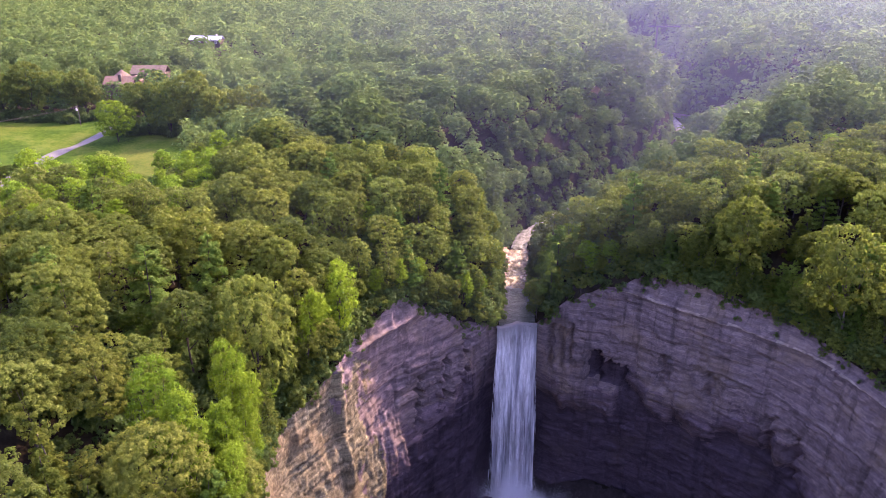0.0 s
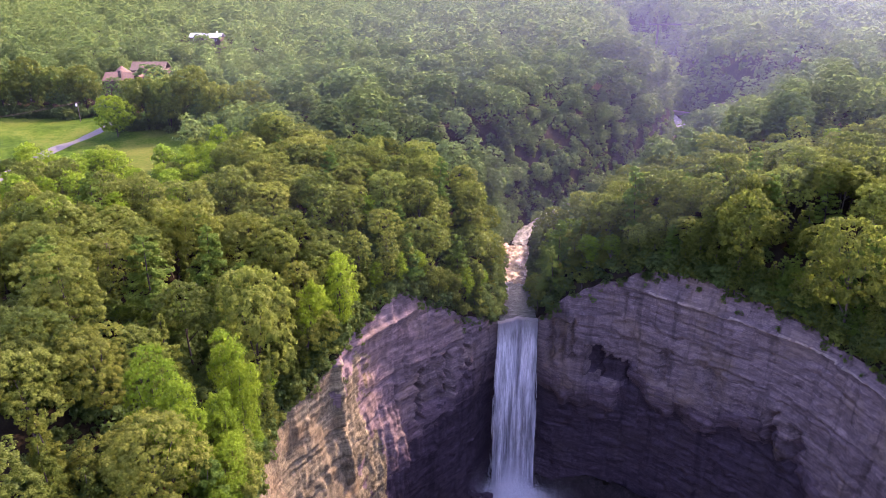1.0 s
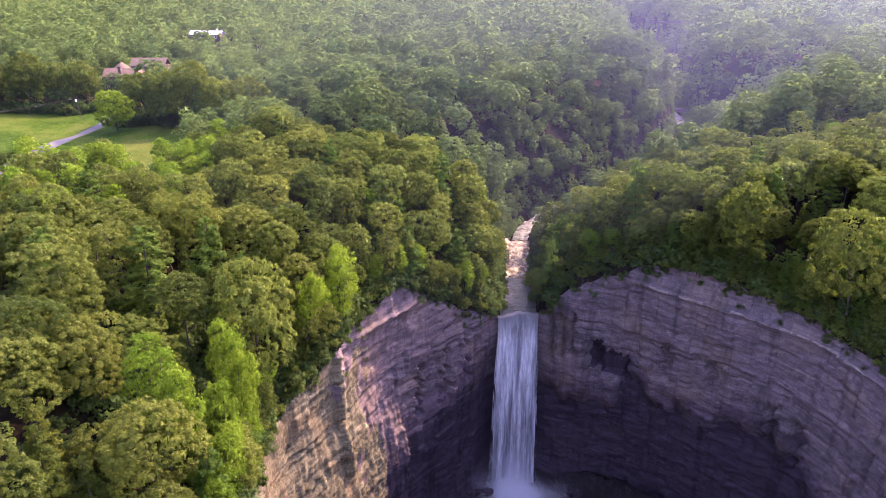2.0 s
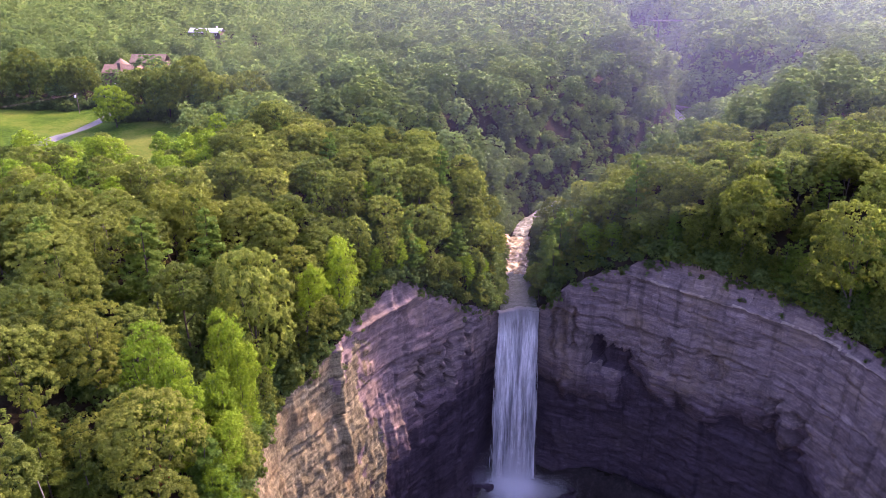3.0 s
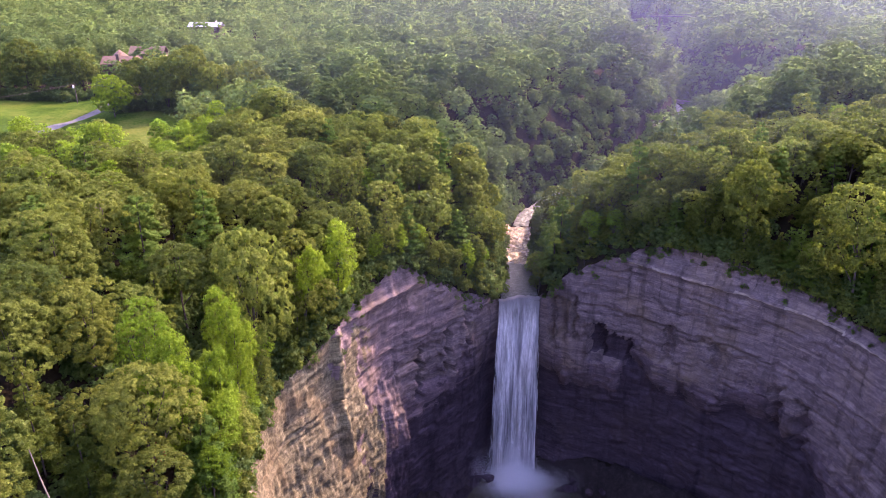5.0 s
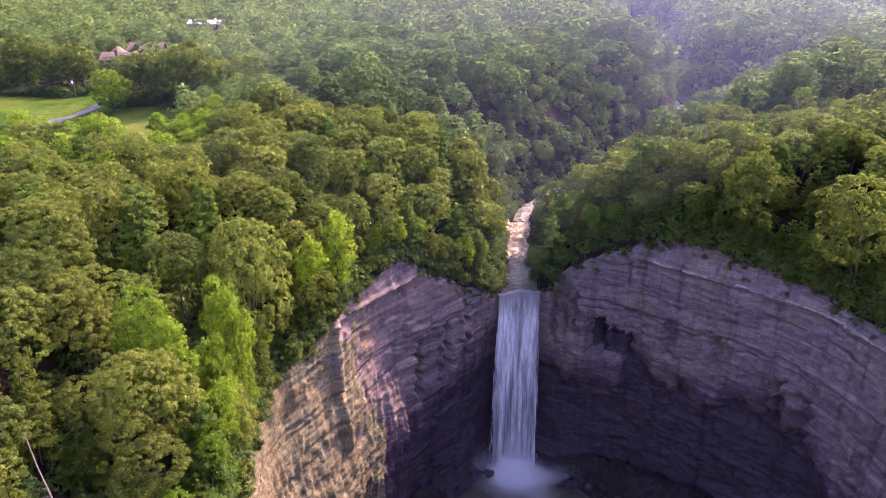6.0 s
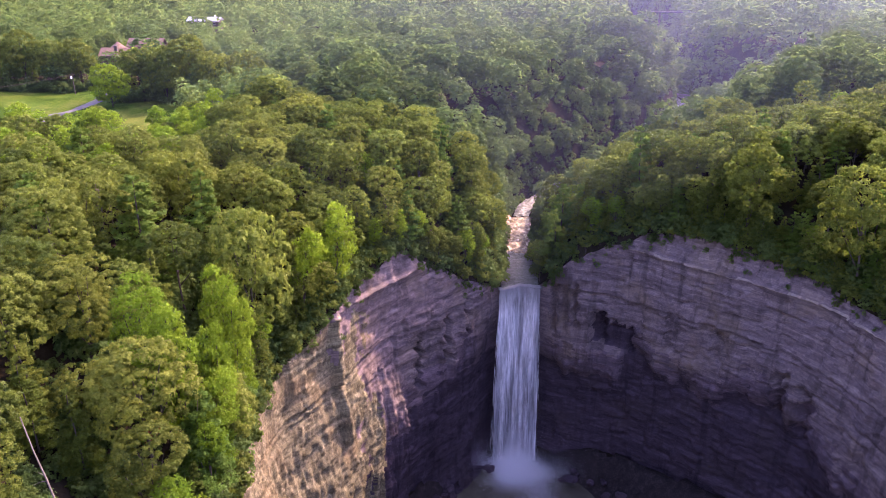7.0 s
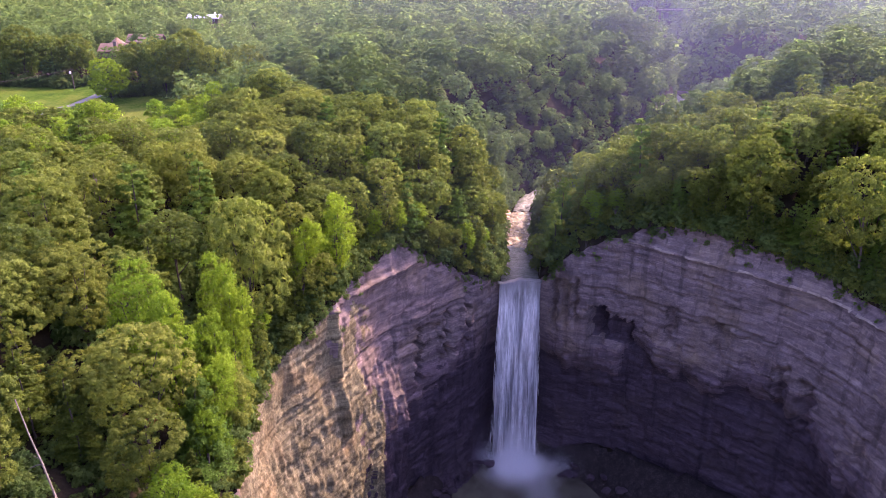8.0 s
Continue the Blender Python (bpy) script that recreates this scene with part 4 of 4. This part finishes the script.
def plant_undergrowth():
    """Low bushes and saplings that hide the soil on the steep slopes above the cliff and the stream."""
    r = np.random.default_rng(91)
    forms = [broad_crown(800 + i, (1.6, 2.3, 1.3)[i], (2.4, 4.0, 3.2)[i], 0.0, (190, 280, 170)[i], 0.5, 5, 0.6, tri=True)[0] for i in range(3)]
    p = np.stack([r.uniform(-75, 215, 12000), r.uniform(44, 470, 12000)], 1)
    h, d, a = land(p[:, 0], p[:, 1])
    ok = ~inside_bowl(p[:, 0], p[:, 1]) & seen(p[:, 0], p[:, 1], 5) & (d > 5.6) & ((a < 20) | (d < 26)) & (a > 0.2) & ~((np.abs(p[:, 0] + 43) < 5) & (np.abs(p[:, 1] - 62) < 9))
    p, h = p[ok], h[ok]
    bank = STREAM[(STREAM[:, 1] > 212) & (STREAM[:, 1] < 620)]
    b = bank[r.integers(0, len(bank), 2600)][:, :2] + r.normal(0, 9, (2600, 2))
    hb, db, _ = land(b[:, 0], b[:, 1])
    p, h = np.vstack([p, b[db > 5.4]]), np.r_[h, hb[db > 5.4]]
    rim, _ = resample(RIM, 0.7)
    rim = rim[(rim[:, 1] > 60) & (np.abs(rim[:, 0] - 24) > 7.5)]
    e = rim[r.integers(0, len(rim), 900)][:, :2] + r.normal(0, 2.6, (900, 2))
    he, de, ae = land(e[:, 0], e[:, 1])
    okay = ~inside_bowl(e[:, 0], e[:, 1]) & (de > 7.5)
    p, h = np.vstack([p, e[okay]]), np.r_[h, he[okay]]
    p = np.vstack([p, [(15.2, 201.0), (14.0, 203.5), (13.0, 199.0), (15.6, 205.0), (33.6, 203.6), (34.6, 205.5), (35.0, 202.0), (16.2, 207.5), (33.4, 207.5)]])
    h = np.r_[h, land(p[-9:, 0], p[-9:, 1])[0]]
    edge = np.vstack([np.stack([r.uniform(-330, -150, 420), r.normal(322, 3.0, 420)], 1), np.stack([r.uniform(-136, -76, 200), r.normal(293, 3.5, 200)], 1),
                      np.stack([r.uniform(-78, -32, 360), r.uniform(93, 135, 360)], 1), np.stack([r.uniform(-62, -34, 300), r.uniform(62, 93, 300)], 1)])
    edge = edge[~inside_bowl(edge[:, 0], edge[:, 1])]
    p, h = np.vstack([p, edge]), np.r_[h, land(edge[:, 0], edge[:, 1])[0]]
    big = np.where((p[:, 1] < 95) & (p[:, 0] < 0), 0.55, 1.0)
    face, under = CLIFF_FACE["xyz"].reshape(-1, 3), CLIFF_FACE["under"].ravel()
    high = np.where((under > 0) & (under < 9) & (face[:, 1] > 100) & (np.abs(face[:, 0] - 24) > 8))[0]
    pick = r.choice(high, 260, p=np.exp(-under[high] / 1.1) / np.exp(-under[high] / 1.1).sum())
    p, h = np.vstack([p, face[pick, :2]]), np.r_[h, face[pick, 2] - 0.3]
    big = np.r_[big, r.uniform(0.25, 0.6, len(pick))]
    vs, fs, tones, n = [], [], [], 0
    for (x, y), z, b in zip(p, h, big):
        v, f = forms[int(r.integers(0, 3))]
        ang, s = r.uniform(0, 6.28), r.uniform(0.7, 1.5) * b
        c, sn = math.cos(ang) * s, math.sin(ang) * s
        vs.append(v @ np.array([[c, sn, 0], [-sn, c, 0], [0, 0, s]]) + np.array([x, y, z - 0.2]))
        fs.append(f + n)
        n += len(v)
        tones.append(np.full(len(f), r.uniform(0.1, 0.9), np.float32))
    me = mesh_of("undergrowth", np.vstack(vs), np.vstack(fs), LEAF_WOODS)
    me.attributes.new("tone", "FLOAT", "FACE").data.foreach_set("value", np.concatenate(tones))
    tagged(new("undergrowth", me), "dense green undergrowth on the slopes above the cliff", "undergrowth", kind="stuff")


def plant_woods(name, label, y0, y1, gap, n_cards, size, lobes, floret, seed):
    """Woods farther off, as one body of many trees."""
    kinds = family(n_cards, size, lobes, floret, ball=1.1)
    p, h, d, a, r = scatter(y0, y1, gap, seed)
    vs, fs, tones, n = [], [], [], 0
    for (x, y), z, dd, aa in zip(p, h, d, a):
        k = choose(x, y, dd, aa, r)
        v, f = kinds[k][3]
        ang, s = r.uniform(0, 6.28), r.uniform(0.6, 1.28) * (0.68 if x > 30 and 215 < y < 360 and dd < 34 else 0.85 if x > 30 and 215 < y < 330 and dd < 60 else 1.0) * (0.62 if (abs(x + 155) < 22 and 318 < y < 345) or (abs(x + 165) < 24 and 478 < y < 531) else 1.0)
        c, sn = math.cos(ang) * s, math.sin(ang) * s
        w = v @ np.array([[c, sn, 0], [-sn, c, 0], [0, 0, s]]) + np.array([x, y, z - 0.2])
        vs.append(w), fs.append(f + n)
        n += len(v)
        tone = (r.uniform(0.0, 0.3) if k >= 7 else r.uniform(0.8, 1.0) if k >= 5 else r.uniform(0.15, 0.9))
        tones.append(np.full(len(f), tone, np.float32))
    me = mesh_of(name, np.vstack(vs), np.vstack(fs), LEAF_WOODS)
    att = me.attributes.new("tone", "FLOAT", "FACE")
    att.data.foreach_set("value", np.concatenate(tones))
    tagged(new(name, me), label, "woods", kind="stuff")


build_waterfall()
build_haze_sheets()
plant_near()
plant_belt()
plant_undergrowth()
plant_woods("ravine_woods", "dense mixed woods on the slopes behind the falls", 238, 430, 9.0, 640, 1.05, 9, 1.2, 31)
plant_woods("distant_woods", "far green woods covering the plateau", 430, 1060, 10.6, 150, 1.75, 6, 2.1, 41)

# ---- meadow, drive and buildings ----


def draped(xs, ys, lift):
    gx, gy = np.meshgrid(xs, ys)
    h, _, _ = land(gx, gy)
    return np.stack([gx, gy, h + lift], -1), grid_faces(len(ys), len(xs))


def build_meadow():
    xs, ys = np.arange(-330, -72, 3.0), np.arange(200, 332, 3.0)
    v, f = draped(xs, ys, 0.25)
    c = v.reshape(-1, 3)[f].mean(1)
    ok = (c[:, 0] < -78) & (c[:, 1] > 212) & (c[:, 1] < 322)
    ob = new("meadow", mesh_of("meadow", v.reshape(-1, 3), f[ok], GRASS, True))
    tagged(ob, "sunlit mown meadow in a clearing of the woods", "meadow", kind="structure")


def build_drive():
    line = chaikin([(-146, 206, 0), (-145.6, 230, 0), (-145.6, 250, 0), (-145.4, 268, 0), (-143.5, 290, 0), (-141, 304, 0), (-146, 318, 0)], 2)
    p, s = resample(line, 1.0)
    tx, ty = np.gradient(p[:, 0]), np.gradient(p[:, 1])
    ln = np.hypot(tx, ty)
    A = np.linspace(-1, 1, 5)[None, :]
    X, Y = p[:, :1] + (-ty / ln)[:, None] * A * 2.5, p[:, 1:2] + (tx / ln)[:, None] * A * 2.5
    Z = land(X, Y)[0] + 0.42 - 0.1 * A ** 2
    ob = new("drive", mesh_of("drive", np.stack([X, Y, Z], -1).reshape(-1, 3), grid_faces(len(p), 5), GRAVEL, True))
    tagged(ob, "pale gravel drive crossing the meadow", "road", kind="structure")


def box(bm, x0, x1, y0, y1, z0, z1, bevel=0.0):
    res = bmesh.ops.create_cube(bm, size=1.0)
    vs = res["verts"]
    bmesh.ops.scale(bm, vec=(x1 - x0, y1 - y0, z1 - z0), verts=vs)
    bmesh.ops.translate(bm, vec=((x0 + x1) / 2, (y0 + y1) / 2, (z0 + z1) / 2), verts=vs)
    if bevel:
        bmesh.ops.bevel(bm, geom=list({e for v in vs for e in v.link_edges}), offset=bevel, segments=1, affect="EDGES")


def from_bm(name, bm, mat):
    me = bpy.data.meshes.new(name)
    bm.to_mesh(me)
    bm.free()
    me.materials.append(mat)
    return me


def block(name, parent, mat, *dims, bevel=0.0, label=""):
    bm = bmesh.new()
    box(bm, *dims, bevel=bevel)
    return part(name, from_bm(name, bm, mat), parent, label)


def gable(name, parent, mat, x0, x1, y0, y1, z0, z1, over=0.5, along="x", thick=0.25, label=""):
    """A pitched roof of two slabs with real thickness."""
    bm = bmesh.new()
    x0, x1, y0, y1 = x0 - over, x1 + over, y0 - over, y1 + over
    if along == "x":
        m = (y0 + y1) / 2
        prof = [(y0, z0), (m, z1), (y1, z0), (y1, z0 - thick), (m, z1 - thick), (y0, z0 - thick)]
        rings = [[bm.verts.new((x, a, b)) for a, b in prof] for x in (x0, x1)]
    else:
        m = (x0 + x1) / 2
        prof = [(x0, z0), (m, z1), (x1, z0), (x1, z0 - thick), (m, z1 - thick), (x0, z0 - thick)]
        rings = [[bm.verts.new((a, y, b)) for a, b in prof] for y in (y0, y1)]
    n = len(prof)
    for i in range(n):
        bm.faces.new((rings[0][i], rings[0][(i + 1) % n], rings[1][(i + 1) % n], rings[1][i]))
    for r in rings:
        bm.faces.new((r[0], r[1], r[4], r[5]))
        bm.faces.new((r[1], r[2], r[3], r[4]))
    bmesh.ops.recalc_face_normals(bm, faces=bm.faces)
    return part(name, from_bm(name, bm, mat), parent, label)


BRICK_ROOF = plain_material("terracotta_roof", (0.15, 0.1, 0.068), 0.85, vary=0.3, scale=1.2)
TAN_ROOF = plain_material("weathered_shingles", (0.14, 0.105, 0.072), 0.9, vary=0.3, scale=1.2)
WALL = plain_material("house_wall", (0.1, 0.08, 0.055), 0.9)
DARK_WALL = plain_material("dark_boards", (0.09, 0.07, 0.055), 0.9)
METAL_ROOF = plain_material("bare_metal_roof", (0.42, 0.43, 0.45), 0.35, 0.3, 0.1)
GLASS = plain_material("window_glass", (0.03, 0.035, 0.04), 0.1, 0.0, 0.1)
TRIM = plain_material("pale_trim", (0.6, 0.57, 0.52), 0.7)
CONCRETE = plain_material("weathered_concrete", (0.05, 0.048, 0.046), 0.9)


def build_house():
    z = float(land(np.array([-155.0]), np.array([357.0]))[0][0])
    h = new("house")
    h.matrix_basis = Matrix.Translation((-155, 357, z))
    tagged(h, "rambling house with red-brown pitched roofs and a round turret", "house")
    top = 118.2 - z
    block("wall", h, WALL, -12, 2, -5, 4, -1, top)
    gable("roof", h, BRICK_ROOF, -12, 2, -5, 4, top, top + 3.4, label="red-brown tiled roof")
    block("wall", h, WALL, -5, 12, 12, 21, -1, top + 2.6)
    gable("roof", h, TAN_ROOF, -5, 12, 12, 21, top + 2.6, top + 6.2, label="weathered tan shingle roof")
    block("wall", h, WALL, -3, 2, 3, 13, -1, top)
    gable("roof", h, BRICK_ROOF, -3, 2, 4.5, 12, top + 0.1, top + 2.6, along="y", over=0.3)
    block("chimney", h, DARK_WALL, -4.8, -3.4, -4, -2.6, top, top + 4.6, bevel=0.08, label="dark brick chimney")
    bm = bmesh.new()
    bmesh.ops.create_cone(bm, cap_ends=True, segments=14, radius1=3.2, radius2=3.2, depth=top + 3.6, matrix=Matrix.Translation((-6.6, 5.2, (top + 3.6) / 2 - 1)))
    part("turret", from_bm("turret", bm, WALL), h, "round turret")
    bm = bmesh.new()
    bmesh.ops.create_cone(bm, cap_ends=True, segments=14, radius1=3.9, radius2=0.15, depth=3.0, matrix=Matrix.Translation((-6.6, 5.2, top + 4.1)))
    part("turret_roof", from_bm("turret_roof", bm, BRICK_ROOF), h, "conical red-brown turret roof")
    for x in (-10.2, -7.2, -1.6, 0.6):
        w = block("window", h, TRIM, x - 0.65, x + 0.65, -5.08, -4.9, 4.2, 6.0, bevel=0.02)
        block("pane", w, GLASS, x - 0.5, x + 0.5, -5.12, -5.06, 4.35, 5.85)


def build_barn():
    z = float(land(np.array([-174.0]), np.array([540.0]))[0][0])
    b = new("long_shed")
    b.matrix_basis = Matrix.Translation((-174, 540, z)) @ Matrix.Rotation(radians(-6), 4, "Z")
    tagged(b, "long dark-walled shed with a bright metal roof", "shed")
    top = 119.9 - z
    block("wall", b, DARK_WALL, -11.5, 11.5, -4, 4, -1, top)
    gable("roof", b, METAL_ROOF, -11.5, 11.5, -4, 4, top, top + 2.6, over=0.8, label="bright grey sheet-metal roof")
    for x in (-8, -4, 0, 4, 8):
        w = block("window", b, TRIM, x - 0.9, x + 0.9, -4.1, -3.95, top - 2.6, top - 1.0)
        block("pane", w, GLASS, x - 0.7, x + 0.7, -4.14, -4.08, top - 2.4, top - 1.2)
    block("vent", b, TRIM, 7.4, 8.2, -0.6, 0.6, top + 2.2, top + 3.8, bevel=0.05, label="pale roof vent")


def build_bridge():
    b = new("bridge")
    tagged(b, "plain road bridge spanning the distant ravine", "bridge")
    block("deck", b, CONCRETE, 190, 228, 677.5, 683.5, 116.2, 117.0, bevel=0.05)
    for y in (677.7, 683.2):
        block("rail", b, CONCRETE, 190, 228, y - 0.12, y + 0.12, 117.9, 118.1)
        for x in np.arange(191, 228, 3.0):
            block("post", b, CONCRETE, x - 0.12, x + 0.12, y - 0.1, y + 0.1, 117, 117.95)
    for x in (198, 219):
        block("pier", b, DARK_WALL, x - 0.6, x + 0.6, 679, 682, 76, 116.2, bevel=0.1)


def build_pole():
    z = float(land(np.array([-159.6]), np.array([308.5]))[0][0])
    p = new("utility_pole")
    p.matrix_basis = Matrix.Translation((-159.6, 308.5, z))
    tagged(p, "wooden utility pole with a pale transformer at the meadow edge", "utility pole")
    top = 116.5 - z
    v, f = tube([(0, 0, -0.5), (0.05, 0, top * 0.5), (0.1, 0, top)], [0.17, 0.15, 0.11], 8)
    part("post", mesh_of("post", v, f, DEAD_WOOD, True), p)
    block("crossarm", p, DEAD_WOOD, -1.2, 1.3, -0.07, 0.07, top - 0.9, top - 0.75)
    bm = bmesh.new()
    bmesh.ops.create_cone(bm, cap_ends=True, segments=12, radius1=0.38, radius2=0.38, depth=1.1, matrix=Matrix.Translation((-0.55, 0, top - 1.9)))
    part("transformer", from_bm("transformer", bm, TRIM), p, "pale grey transformer can")
    far = (-60.0, -36.0, -4.0)
    for dx in (-1.1, 0.05, 1.2):
        t = np.linspace(0, 1, 14)
        path = np.stack([dx + t * far[0], t * far[1], top - 0.7 + t * far[2] - 4 * 1.6 * t * (1 - t)], 1)
        v, f = tube(path, np.full(14, 0.035), 4)
        part("cable", mesh_of("cable", v, f, DARK_WALL, True), p, "sagging black cable")


def build_ravine_wall():
    """Bare shale wall where the ravine bends, far upstream."""
    line, s = resample(chaikin([(128, 500, 0), (150, 484, 0), (172, 466, 0), (192, 448, 0), (206, 428, 0)], 2), 1.0)
    zl = np.arange(76, 111, 0.9)
    S, Z = np.meshgrid(s, zl)
    tx, ty = np.gradient(line[:, 0]), np.gradient(line[:, 1])
    ln = np.hypot(tx, ty)
    dep = 1.2 * fbm(S / 8, Z / 12, 301, 3) + 0.5 * fbm(S / 2, Z / 1.2, 302, 3) + (95 - Z) * 0.12
    X, Y = line[:, 0] + ty / ln * dep, line[:, 1] - tx / ln * dep
    Z = np.minimum(Z, land(line[:, 0], line[:, 1])[0][None, :] + 4)
    ob = new("ravine_cliff", mesh_of("ravine_cliff", np.stack([X, Y, Z], -1).reshape(-1, 3), grid_faces(len(zl), len(s)), ROCK))
    tagged(ob, "bare grey shale wall at a bend of the ravine", "cliff", kind="structure")


build_meadow()
build_drive()
build_house()
build_barn()
build_bridge()
build_pole()
build_ravine_wall()


# ---- single trees, dead wood, boulders ----


def place_tree(kind, x, y, scale, spin, detail):
    name, label, leaf, cr, limbs, ht = detail[kind]
    ob = tree(name, label, cr, leaf, ht, 0.3, 900 + int(x), limbs)
    z = float(land(np.array([x]), np.array([y]))[0][0])
    ob.matrix_basis = Matrix.Translation((x, y, z - 3.2 * scale)) @ Matrix.Rotation(spin, 4, "Z") @ Matrix.Diagonal((scale, scale, scale * 1.12, 1))
    return ob


def snag(label, foot, tip, girth, twigs, seed):
    """A bare dead trunk with a few broken stubs."""
    r = np.random.default_rng(seed)
    foot, tip = np.array(foot, float), np.array(tip, float)
    t = np.linspace(0, 1, 8)[:, None]
    path = foot + (tip - foot) * t + r.normal(0, 0.08, (8, 3))
    ob = new("dead_trunk", mesh_of("dead_trunk", *tube(path, np.linspace(girth, girth * 0.25, 8), 7), DEAD_WOOD, True))
    tagged(ob, label, "dead tree")
    for i in range(twigs):
        k = int(r.integers(2, 8))
        a = path[k]
        e = a + r.normal(0, 1, 3) * 0.9 + np.array([0, 0, 0.2])
        part("stub", mesh_of("stub", *tube([a, (a + e) / 2 + 0.1, e], [girth * 0.35, girth * 0.2, 0.02], 4), DEAD_WOOD, True), ob)


def boulder(x, y, z, size, seed, mat, label, group):
    bm = bmesh.new()
    bmesh.ops.create_icosphere(bm, subdivisions=2, radius=1)
    r = np.random.default_rng(seed)
    o = Vector(r.uniform(-50, 50, 3))
    for v in bm.verts:
        d = 1 + 0.45 * noise.noise(v.co * 0.9 + o) + 0.15 * noise.noise(v.co * 2.6 + o)
        v.co = Vector((v.co.x * d * size[0], v.co.y * d * size[1], round(v.co.z * d * 3) / 3 * size[2] * 0.8 + v.co.z * d * size[2] * 0.2))
    ob = new("boulder", from_bm("boulder", bm, mat))
    ob.matrix_basis = Matrix.Translation((x, y, z)) @ Matrix.Rotation(r.uniform(0, 6.28), 4, "Z")
    tagged(ob, label, "boulder", group)


def build_singles():
    lone = family(3200, 0.64, 10, 0.9)
    lone[2] = ("lime_tree", "broad bright yellow-green tree standing alone on the meadow", LEAF_LIGHT, *lone[2][3:])
    place_tree(2, -129, 276, 0.98, 0.4, lone)
    lone[2] = lone[0]
    for x, y, sc, kd in ((-111, 286, 1.3, 0), (-101, 287, 1.35, 4), (-90, 284, 1.3, 2), (-80, 288, 1.3, 0), (-122, 290, 1.3, 1), (-95, 280, 1.0, 3),
                          (-133, 300, 1.1, 3), (-146, 337, 0.84, 0), (-137, 343, 0.95, 4), (-167, 331, 1.25, 2), (-177, 328, 1.3, 0), (-190, 327, 1.35, 4), (-202, 324, 1.3, 2)):
        place_tree(kd, x, y, sc, x, lone)
    snag("bare grey dead trunk leaning among the rim trees", (-38.5, 58.0, 92.0), (-43.6, 60.5, 118.4), 0.22, 3, 4)
    snag("grey fallen log lying on the cliff edge", (-46.5, 121, 67.5), (-37.5, 122.5, 61.0), 0.22, 3, 5)
    snag("pale log lodged across the rapids", (21.6, 243.5, 68.4), (25.4, 246.5, 68.9), 0.3, 2, 9)
    for x, y, z in ((-72.0, 139.5, 119.0), (-70.8, 141.0, 118.0), (-73.2, 140.6, 118.4)):
        snag("bare pinkish dead treetop poking out of the canopy", (x, y, z - 16), (x + 0.8, y, z + 1.0), 0.16, 12, int(y * 10))
    rust = broad_crown(950, 2.0, 4.2, 0.6, 900, 0.36, 6, 0.5, tri=True)
    bush = new("withered_shrub")
    bush.matrix_basis = Matrix.Translation((-43.0, 86.0, float(land(np.array([-43.0]), np.array([86.0]))[0][0]) + 0.0))
    tagged(bush, "withered rust-brown shrub between green trees", "shrub")
    part("stem", merge_stems(rust[1], 950), bush)
    part("crown", mesh_of("crown", *rust[0], LEAF_RUST), bush)
    r = np.random.default_rng(55)
    for i in range(16):
        y = 238 + i * 1.3
        boulder(21.0 + (y - 238) * 0.12 + r.uniform(-1, 1.2), y, 67.2 + (y - 238) * 0.12, (r.uniform(0.8, 2.2), r.uniform(0.8, 2.0), r.uniform(0.5, 1.2)), i, TAN_ROCK,
                "tan slab of rock beside the rapids", "slabs beside the rapids")
    for i in range(60):
        t = r.uniform(0, 1)
        x, y = (-30 + 45 * t + r.uniform(-4, 4), 150 + 42 * t + r.uniform(-5, 3)) if i < 36 else (38 + 50 * t, 190 - 32 * t + r.uniform(-5, 3))
        boulder(x, y, 2.5 + r.uniform(0, 3), (r.uniform(0.6, 2.4), r.uniform(0.6, 2.0), r.uniform(0.4, 1.4)), 100 + i, SHALE,
                "dark fallen block at the foot of the cliff", "fallen blocks below the cliff")


TAN_ROCK = plain_material("tan_rock", (0.4, 0.27, 0.16), 0.85, vary=0.35, scale=1.5)
build_singles()
